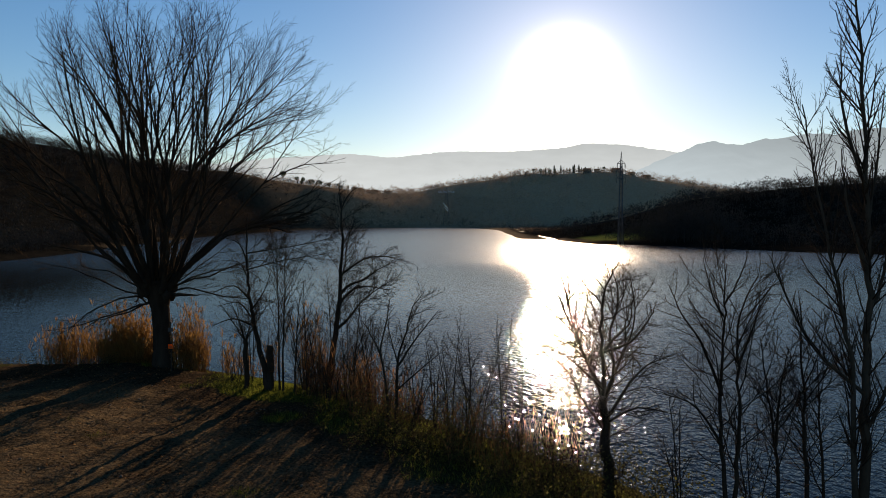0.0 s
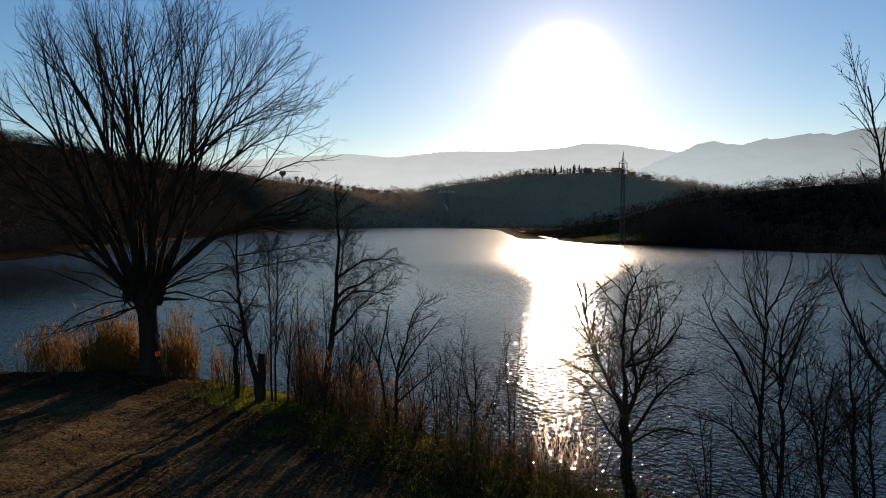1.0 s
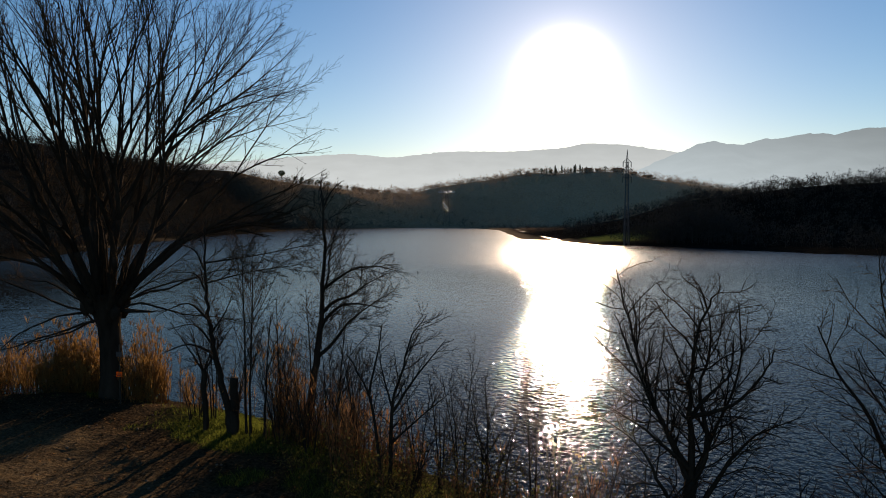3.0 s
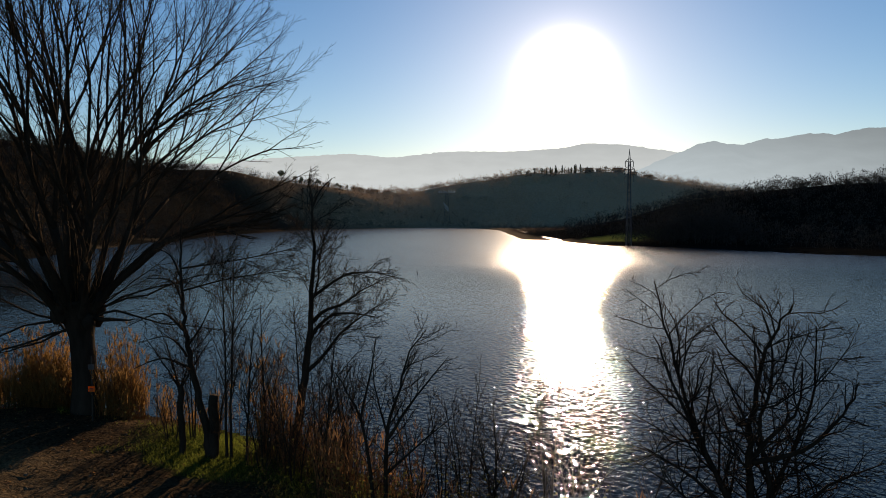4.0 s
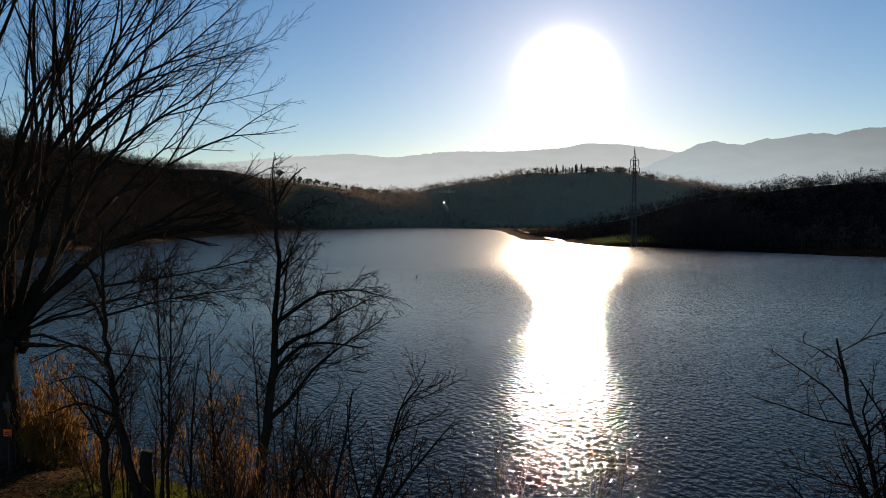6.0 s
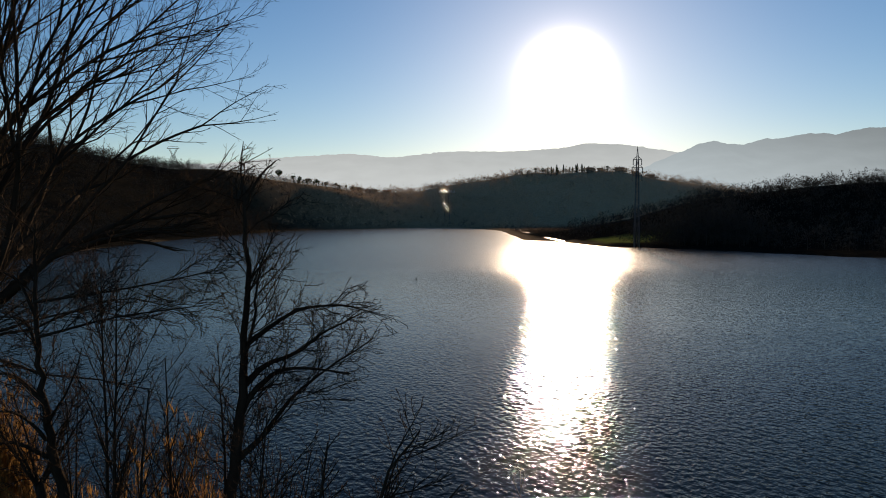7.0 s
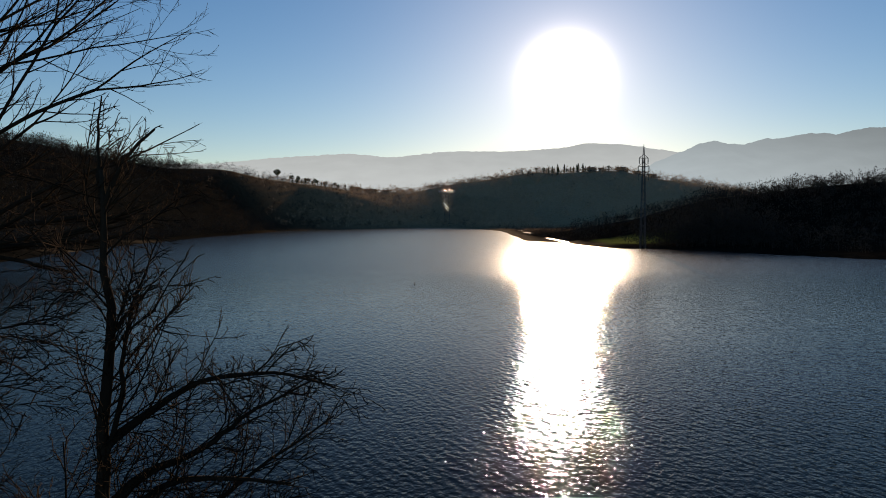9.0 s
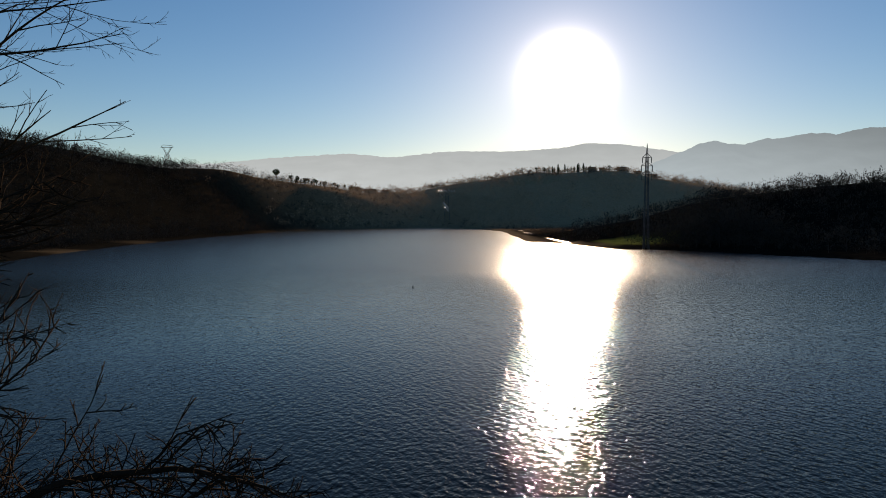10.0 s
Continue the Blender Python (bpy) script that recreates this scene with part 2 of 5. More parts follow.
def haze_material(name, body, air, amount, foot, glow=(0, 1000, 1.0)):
    """Far mountains: rock and woods, with kilometres of lit air painted on as emission that thickens towards the valley
    floor.
    """
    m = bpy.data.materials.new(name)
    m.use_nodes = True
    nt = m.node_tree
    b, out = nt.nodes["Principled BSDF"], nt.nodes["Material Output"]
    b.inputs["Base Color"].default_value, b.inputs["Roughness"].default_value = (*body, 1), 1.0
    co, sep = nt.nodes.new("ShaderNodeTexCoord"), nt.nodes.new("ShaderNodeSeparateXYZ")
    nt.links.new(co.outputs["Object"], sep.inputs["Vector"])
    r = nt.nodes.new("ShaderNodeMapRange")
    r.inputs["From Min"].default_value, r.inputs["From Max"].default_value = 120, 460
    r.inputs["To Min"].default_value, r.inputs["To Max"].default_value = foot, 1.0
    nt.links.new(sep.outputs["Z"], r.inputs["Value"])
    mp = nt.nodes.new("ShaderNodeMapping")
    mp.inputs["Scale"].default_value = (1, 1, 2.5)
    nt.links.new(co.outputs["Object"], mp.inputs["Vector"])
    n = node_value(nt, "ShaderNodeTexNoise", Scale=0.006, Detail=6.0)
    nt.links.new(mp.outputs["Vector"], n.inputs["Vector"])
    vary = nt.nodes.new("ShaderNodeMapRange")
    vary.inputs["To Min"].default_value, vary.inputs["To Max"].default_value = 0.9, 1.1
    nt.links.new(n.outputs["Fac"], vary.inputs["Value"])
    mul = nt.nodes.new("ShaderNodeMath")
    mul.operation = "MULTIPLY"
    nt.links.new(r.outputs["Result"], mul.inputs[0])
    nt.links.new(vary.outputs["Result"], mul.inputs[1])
    # the painted air glows brighter on the side of the sun
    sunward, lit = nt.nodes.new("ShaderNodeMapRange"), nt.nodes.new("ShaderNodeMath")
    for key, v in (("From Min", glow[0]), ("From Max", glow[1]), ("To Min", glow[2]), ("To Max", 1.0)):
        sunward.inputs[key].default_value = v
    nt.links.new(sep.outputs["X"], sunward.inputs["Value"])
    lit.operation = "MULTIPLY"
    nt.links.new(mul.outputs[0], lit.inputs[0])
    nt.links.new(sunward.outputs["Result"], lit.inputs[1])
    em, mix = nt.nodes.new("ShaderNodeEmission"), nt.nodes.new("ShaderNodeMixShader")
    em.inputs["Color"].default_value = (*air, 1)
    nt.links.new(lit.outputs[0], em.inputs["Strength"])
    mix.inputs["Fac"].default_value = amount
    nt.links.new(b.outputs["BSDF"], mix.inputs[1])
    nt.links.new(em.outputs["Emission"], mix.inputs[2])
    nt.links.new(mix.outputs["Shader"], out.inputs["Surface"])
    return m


WATER, EARTH = water_material(), ground_material()
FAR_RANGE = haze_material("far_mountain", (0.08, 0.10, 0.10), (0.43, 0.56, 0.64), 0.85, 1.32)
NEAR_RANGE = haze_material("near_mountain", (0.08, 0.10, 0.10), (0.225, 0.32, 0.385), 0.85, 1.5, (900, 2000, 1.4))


# ---- building helpers ----
def mesh_of(name, verts, faces, mat, smooth=True):
    me = bpy.data.meshes.new(name)
    me.from_pydata(verts, [], faces)
    me.materials.append(mat)
    if smooth:
        me.polygons.foreach_set("use_smooth", [True] * len(me.polygons))
    me.update()
    return me


def thing(name, at, label, category, group="", kind=""):
    ob = new(name)
    ob.location = at
    ob.empty_display_size = 0.2
    return tagged(ob, label, category, group, kind)


def part(name, store, mat, parent, label="", smooth=True, kind=""):
    """A mesh from a store of vertices and faces, as a part of its thing; vertices are in the thing's own frame."""
    ob = new(name, mesh_of(name, store[0], store[1], mat, smooth))
    ob.parent = parent
    return tagged(ob, label, kind=kind)


def stuff(name, store, mat, label, category, smooth=False):
    return tagged(new(name, mesh_of(name, store[0], store[1], mat, smooth)), label, category, kind="stuff")


def tube(store, pts, radii, sides):
    """A tapered round rod along points, closed to a tip."""
    verts, faces = store
    n, first = len(pts), len(verts)
    for i in range(n):
        t = (pts[min(i + 1, n - 1)] - pts[max(i - 1, 0)]).normalized()
        u = t.cross(Vector((0.31, 0.87, 0.38)) if abs(t.y) < 0.85 else Vector((1, 0, 0.1))).normalized()
        v = t.cross(u)
        for k in range(sides):
            a = 2 * math.pi * k / sides
            verts.append(tuple(pts[i] + (u * math.cos(a) + v * math.sin(a)) * radii[i]))
    for i in range(n - 1):
        for k in range(sides):
            a, b = first + i * sides + k, first + i * sides + (k + 1) % sides
            faces.append((a, b, b + sides, a + sides))
    faces.append(tuple(first + (n - 1) * sides + k for k in range(sides)))


def boxy(store, lo, hi):
    verts, faces = store
    f = len(verts)
    verts.extend((x, y, z) for x in (lo[0], hi[0]) for y in (lo[1], hi[1]) for z in (lo[2], hi[2]))
    faces.extend(tuple(f + i for i in q) for q in ((0, 1, 3, 2), (4, 6, 7, 5), (0, 4, 5, 1), (2, 3, 7, 6), (0, 2, 6, 4), (1, 5, 7, 3)))


def bar(store, a, b, r, sides=4):
    tube(store, [Vector(a), Vector(b)], [r, r], sides)


def glide(nodes, steps):
    """A smooth curve through a limb's nodes (Catmull-Rom)."""
    p = [Vector(q) for q in nodes]
    p = [2 * p[0] - p[1], *p, 2 * p[-1] - p[-2]]
    out = []
    for i in range(1, len(p) - 2):
        for k in range(steps):
            t = k / steps
            out.append(0.5 * (2 * p[i] + (p[i + 1] - p[i - 1]) * t + (2 * p[i - 1] - 5 * p[i] + 4 * p[i + 1] - p[i + 2]) * t * t + (3 * p[i] - p[i - 1] - 3 * p[i + 1] + p[i + 2]) * t**3))
    return out + [p[-2]]


def crooked(rng, at, way, length, segments, wiggle, lift):
    """A growing shoot: it wanders and bends towards the light."""
    pts, d, step = [at.copy()], way.normalized(), length / segments
    for _ in range(segments):
        d = (d + Vector((rng.gauss(0, wiggle), rng.gauss(0, wiggle), rng.gauss(0, wiggle) + lift))).normalized()
        pts.append(pts[-1] + d * step)
    return pts


def sprout(store, rng, pts, radii, levels, begin=0.2, least=0.0045):
    """Side shoots along a branch; levels: (spacing, share of parent's length, longest, angle, wiggle, lift, radius, sides)."""
    if not levels:
        return
    spacing, share, longest, angle, wiggle, lift, thick, sides = levels[0]
    lens = [(pts[i + 1] - pts[i]).length for i in range(len(pts) - 1)]
    total = sum(lens)
    if total < spacing * 0.6:
        return
    s = total * begin + rng.random() * spacing
    while s < total * 0.985:
        acc, i = 0.0, 0
        while i < len(lens) - 1 and acc + lens[i] < s:
            acc += lens[i]
            i += 1
        f = min(1.0, (s - acc) / max(lens[i], 1e-6))
        p = pts[i].lerp(pts[i + 1], f)
        r = radii[i] * (1 - f) + radii[i + 1] * f
        along = (pts[i + 1] - pts[i]).normalized()
        side = along.orthogonal().normalized()
        side.rotate(Matrix.Rotation(rng.random() * 6.283, 3, along))
        a = radians(angle * rng.uniform(0.65, 1.3))
        way = along * math.cos(a) + side * math.sin(a)
        length = min(longest, total * share * (1.15 - 0.75 * s / total)) * rng.uniform(0.55, 1.15)
        n = 3 if length < 0.8 else (4 if length < 1.8 else 6)
        child = crooked(rng, p, way, length, n, wiggle, lift)
        r0 = max(min(r * 0.62, thick * (0.4 + 0.6 * length / longest)), least)
        rr = [r0 * (1 - 0.6 * k / n) for k in range(n + 1)]
        tube(store, child, rr, sides)
        sprout(store, rng, child, rr, levels[1:], 0.12, least * 0.9)
        s += spacing * rng.uniform(0.6, 1.4)


def tree(name, at, limbs, levels, label, seed, bark=BARK, twig=TWIG, category="tree", group="", main=1, least=0.0065):
    """limbs: (radius at the foot, radius at the tip, nodes). The first ones are trunks; from all of them shoots sprout."""
    rng = random.Random(seed)
    ob = thing(name, at, label, category, group)
    crown = ([], [])
    for k, (r0, r1, nodes) in enumerate(limbs):
        pts = glide(nodes, 4)
        n = len(pts) - 1
        for i in range(1, n):
            pts[i] += Vector((rng.gauss(0, 1), rng.gauss(0, 1), 0)) * min(0.02, r0 * 0.25)
        radii = [r0 + (r1 - r0) * (i / n) ** 0.8 for i in range(n + 1)]
        if k < main:
            radii[0] *= 1.35
        store = ([], [])
        tube(store, pts, radii, 9 if k < main else 6)
        part("trunk" if k < main else "limb", store, bark, ob)
        sprout(crown, rng, pts, radii, levels, 0.3 if k < main else 0.1, least)
    part("crown", crown, twig, ob, "bare twigs")
    return ob


# ---- the lake basin and the land ----
LAKE = np.array([
    (14, 0), (9.5, 5), (7.2, 9), (5.6, 12), (4.0, 14.8), (1.2, 18.0), (-1.3, 20.6), (-4, 23.2), (-7.5, 25.4), (-11, 27), (-16, 27), (-24, 28),
    (-44, 30), (-56, 45), (-60, 80), (-61, 112), (-66, 134), (-71.6, 179), (-75, 236), (-73, 327), (-50, 385), (-8, 430), (20, 390), (27, 327),
    (24, 250), (22, 195), (28.6, 179), (34, 152), (41, 147), (47, 142), (56, 126), (63, 115), (82, 100), (100, 70), (80, 25), (40, -5),
], dtype=float)


def shore_distance(x, y):
    """Metres from the waterline: over land positive, over the lake negative."""
    best, inside = np.full(x.shape, 1e9), np.zeros(x.shape, bool)
    for (ax, ay), (bx, by) in zip(LAKE, np.roll(LAKE, -1, axis=0)):
        dx, dy = bx - ax, by - ay
        t = np.clip(((x - ax) * dx + (y - ay) * dy) / (dx * dx + dy * dy), 0, 1)
        best = np.minimum(best, np.hypot(x - ax - t * dx, y - ay - t * dy))
        hit = ((ay > y) != (by > y)) & (x < dx * (y - ay) / (dy if dy else 1e-9) + ax)
        inside ^= hit
    return np.where(inside, -best, best)


def ridge(x, y, line, width):
    """A rounded ridge along a crest line of (x, y, height)."""
    best, high = np.full(x.shape, 1e9), np.zeros(x.shape)
    for (ax, ay, ah), (bx, by, bh) in zip(line, line[1:]):
        dx, dy = bx - ax, by - ay
        t = np.clip(((x - ax) * dx + (y - ay) * dy) / (dx * dx + dy * dy), 0, 1)
        d = np.hypot(x - ax - t * dx, y - ay - t * dy)
        near = d < best
        best, high = np.where(near, d, best), np.where(near, ah + (bh - ah) * t, high)
    return high * np.exp(-((best / width) ** 2))


def smooth(a, b, v):
    t = np.clip((v - a) / (b - a), 0, 1)
    return t * t * (3 - 2 * t)


WEST_CREST = [(-230, 60, 28), (-190, 160, 33), (-164, 250, 33), (-152, 300, 30), (-123, 360, 30), (-102, 430, 27), (-78, 500, 24), (-22, 570, 23.5), (60, 660, 22)]
VILLAGE_CREST = [(-30, 610, 25), (32, 600, 36), (80, 600, 42), (152, 600, 42), (200, 600, 36), (250, 610, 25), (330, 640, 20)]
EAST_CREST = [(56, 222, 6), (78, 210, 11.6), (105, 205, 14.2), (140, 195, 16.2), (180, 150, 17), (190, 60, 14), (150, -40, 10)]


def ripple(x, y, s):
    return np.sin(x * s + 1.3 * np.sin(y * s * 0.7)) * np.cos(y * s * 1.1 + 0.9 * np.sin(x * s * 0.6))


# a narrow channel that winds through the sandy spit: distance up the lake and offset
CHANNEL = ((180, 200, 235, 270, 320, 400), (32.0, 30.6, 32.2, 32.6, 36.0, 39.5))


def land(x, y):
    sd = shore_distance(x, y)
    hills = np.maximum.reduce([ridge(x, y, WEST_CREST, 78), ridge(x, y, VILLAGE_CREST, 105), ridge(x, y, EAST_CREST, 46)])
    hills = hills * smooth(2, 45, sd) * (1 + 0.05 * ripple(x, y, 0.05))
    bank = 0.5 * smooth(0, 2.2, sd) + 0.05 * ripple(x, y, 0.9) * smooth(0.5, 3, sd) + 0.02 * ripple(x + 3, y, 3.1) * smooth(0.5, 3, sd)
    bed = -1.6 * smooth(0, 7, -sd)
    ditch = smooth(0.6, 1.8, np.abs(x - np.interp(y, CHANNEL[0], CHANNEL[1]))) + smooth(186, 180, y) + smooth(395, 405, y)
    dry = bank + hills + 1.5 * smooth(30, 200, sd)
    return np.where(sd > 0, dry * np.clip(ditch, 0, 1) - 0.25 * (1 - np.clip(ditch, 0, 1)), bed), sd


def height(x, y):
    return float(land(np.array([float(x)]), np.array([float(y)]))[0][0])


def spread_axis(lo, hi, step, reach_lo, reach_hi):
    core = list(np.arange(lo, hi + step / 2, step))
    up, s = [core[-1]], step
    while up[-1] < reach_hi:
        s = min(s * 1.12, 250.0)
        if up[-1] < 700:
            s = min(s, 7.0)
        up.append(up[-1] + s)
    down, s = [core[0]], step
    while down[-1] > reach_lo:
        s = min(s * 1.12, 250.0)
        if down[-1] > -330:
            s = min(s, 7.0)
        down.append(down[-1] - s)
    return np.array(down[:0:-1] + core + up[1:])


GX, GY = spread_axis(-20, 8, 0.25, -4600, 4600), spread_axis(4, 28, 0.25, -4600, 4900)
XX, YY = np.meshgrid(GX, GY)
ZZ, SD = land(XX.ravel(), YY.ravel())


def sheet(name, xs, ys, z, mat):
    nx, ny = len(xs), len(ys)
    gx, gy = np.meshgrid(xs, ys)
    co = np.column_stack([gx.ravel(), gy.ravel(), z])
    a = (np.arange(ny - 1)[:, None] * nx + np.arange(nx - 1)[None, :]).ravel()
    quads = np.column_stack([a, a + 1, a + nx + 1, a + nx])
    me = bpy.data.meshes.new(name)
    me.from_pydata(co.tolist(), [], quads.tolist())
    me.materials.append(mat)
    me.polygons.foreach_set("use_smooth", [True] * len(me.polygons))
    me.update()
    return new(name, me)


# trodden clods and ruts on the clearing
clods = np.random.default_rng(5).normal(0, 0.024, ZZ.size)
RUTS = np.where((np.abs(XX.ravel()) < 22) & (YY.ravel() < 30) & (SD > 1.0), clods + 0.018 * ripple(XX.ravel(), YY.ravel(), 5.3), 0.0)
ground = tagged(sheet("ground", GX, GY, ZZ + RUTS, EARTH), "bare brown earth, turf and wooded hills round a lake", "ground", kind="structure")


def growth(name, values):
    at = ground.data.attributes.new(name, "FLOAT", "POINT")
    at.data.foreach_set("value", values.astype(np.float32))


def turf_at(x, y, sd):
    """Turf in a band behind the bank's brush and in scattered tufts on the trodden earth."""
    edge = 3.5 + 0.9 * ripple(x, y, 0.8) + 0.4 * ripple(x, y, 2.3)
    band = smooth(0.2, -0.6, sd - edge) * smooth(-8.5, -6.0, x) * (0.3 + 0.7 * smooth(-1.5, -4.5, x))
    tufts = smooth(0.45, 0.8, ripple(x + 5, y, 1.7) * ripple(x, y + 2, 0.6)) * 0.6
    return np.clip(band + tufts, 0, 1)


def haze_paling(x, y):
    """How far the dark woods' colours are paled up the valley, standing in for aerial haze."""
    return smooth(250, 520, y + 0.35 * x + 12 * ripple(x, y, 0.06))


fx, fy = XX.ravel(), YY.ravel()
near = (np.abs(fx) < 45) & (fy < 40)
growth("mulch", np.where(near, 0.85 * smooth(5.6, 3.4, SD + 0.8 * ripple(fx, fy, 1.1)) + 0.35 * smooth(0.3, 0.7, ripple(fx, fy + 1, 1.9)), 0.0))
growth("turf", np.where(near, turf_at(fx, fy, SD), 0.3))
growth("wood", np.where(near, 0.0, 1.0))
growth("hazed_slope", haze_paling(fx, fy))
growth("meadow", smooth(1.0, 0.7, ((fx - 43) / 9) ** 2 + ((fy - 172) / 13) ** 2) + smooth(1.0, 0.8, ((fx - 70) / 28) ** 2 + ((fy - 560) / 14) ** 2) * 0.15)
growth("sand", np.where(near, 0, smooth(5, 1.5, np.abs(SD)) * smooth(12, 18, fx) * smooth(46, 38, fx) * smooth(150, 175, fy) + smooth(2.4, 1.4, SD) * smooth(-0.5, 0.3, SD) * smooth(-50, -58, fx) * smooth(118, 130, fy) * smooth(195, 180, fy) * 0.4))
water = tagged(sheet("water", np.linspace(-90, 130, 12), np.linspace(-20, 450, 12), np.zeros(144), WATER), "rippled blue lake water glittering in the low sun", "lake", kind="structure")


# ---- far mountains ----
def mountain(name, profile, y0, depth, mat, label, seed):
    """A mountain range with a crest of (x, height), spurs running down to the valley."""
    xs = np.linspace(profile[0][0], profile[-1][0], 520)
    crest = np.interp(xs, [p[0] for p in profile], [p[1] for p in profile])
    kernel = np.hanning(9)
    crest = np.convolve(np.pad(crest, 4, mode="edge"), kernel / kernel.sum(), "valid")
    rows = 14
    verts = []
    for j in range(rows):
        f = j / (rows - 1)
        for i, x in enumerate(xs):
            n = noise.fractal(Vector((x * 0.004, j * 0.5, seed)), 1.0, 2.0, 5)
            fine = noise.fractal(Vector((x * 0.03, seed, j * 0.4)), 1.0, 2.0, 3)
            verts.append((x, y0 - depth * f + n * 60 * (1 - abs(1 - 2 * f)), crest[i] * (1 - f) ** 0.9 + n * 26 * f * (1 - f) * 4 * 0.5 + fine * 5.0))
    nx = len(xs)
    faces = [(j * nx + i, j * nx + i + 1, (j + 1) * nx + i + 1, (j + 1) * nx + i) for j in range(rows - 1) for i in range(nx - 1)]
    return tagged(new(name, mesh_of(name, verts, faces, mat)), label, "mountain", kind="structure")


def crest_at(y, *pairs):
    """Crest nodes from bearings: (tangent of the bearing, tangent of the rise)."""
    return [(b * y, EYE + r * y) for b, r in pairs]


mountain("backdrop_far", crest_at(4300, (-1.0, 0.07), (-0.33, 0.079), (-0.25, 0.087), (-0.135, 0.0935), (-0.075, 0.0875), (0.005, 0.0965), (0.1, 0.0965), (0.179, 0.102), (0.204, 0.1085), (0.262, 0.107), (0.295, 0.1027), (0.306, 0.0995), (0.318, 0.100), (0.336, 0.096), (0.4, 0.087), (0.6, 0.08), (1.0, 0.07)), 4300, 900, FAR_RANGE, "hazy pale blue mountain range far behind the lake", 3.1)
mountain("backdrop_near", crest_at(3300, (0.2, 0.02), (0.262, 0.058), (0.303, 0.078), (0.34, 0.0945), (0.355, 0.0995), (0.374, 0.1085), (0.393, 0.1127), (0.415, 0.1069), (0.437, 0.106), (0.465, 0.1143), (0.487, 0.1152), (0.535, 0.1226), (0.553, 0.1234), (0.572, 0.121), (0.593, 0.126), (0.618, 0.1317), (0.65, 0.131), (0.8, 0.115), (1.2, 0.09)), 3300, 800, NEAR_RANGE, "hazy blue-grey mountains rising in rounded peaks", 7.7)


# ---- the great pollard willow ----
CROWN_AT, CROWN_SIZE = Vector((0.3, 0.5, 8.3)), Vector((6.4, 5.2, 5.15))


def room(p, way):
    """How far a branch can grow from a point before it leaves the willow's rounded crown."""
    a, d = p - CROWN_AT, way.normalized()
    a, d = Vector([u / v for u, v in zip(a, CROWN_SIZE)]), Vector([u / v for u, v in zip(d, CROWN_SIZE)])
    k, h = d.dot(d), a.dot(d)
    inside = h * h - k * (a.dot(a) - 1)
    return max(0.6, (-h + math.sqrt(inside)) / k) if inside > 0 else 0.6


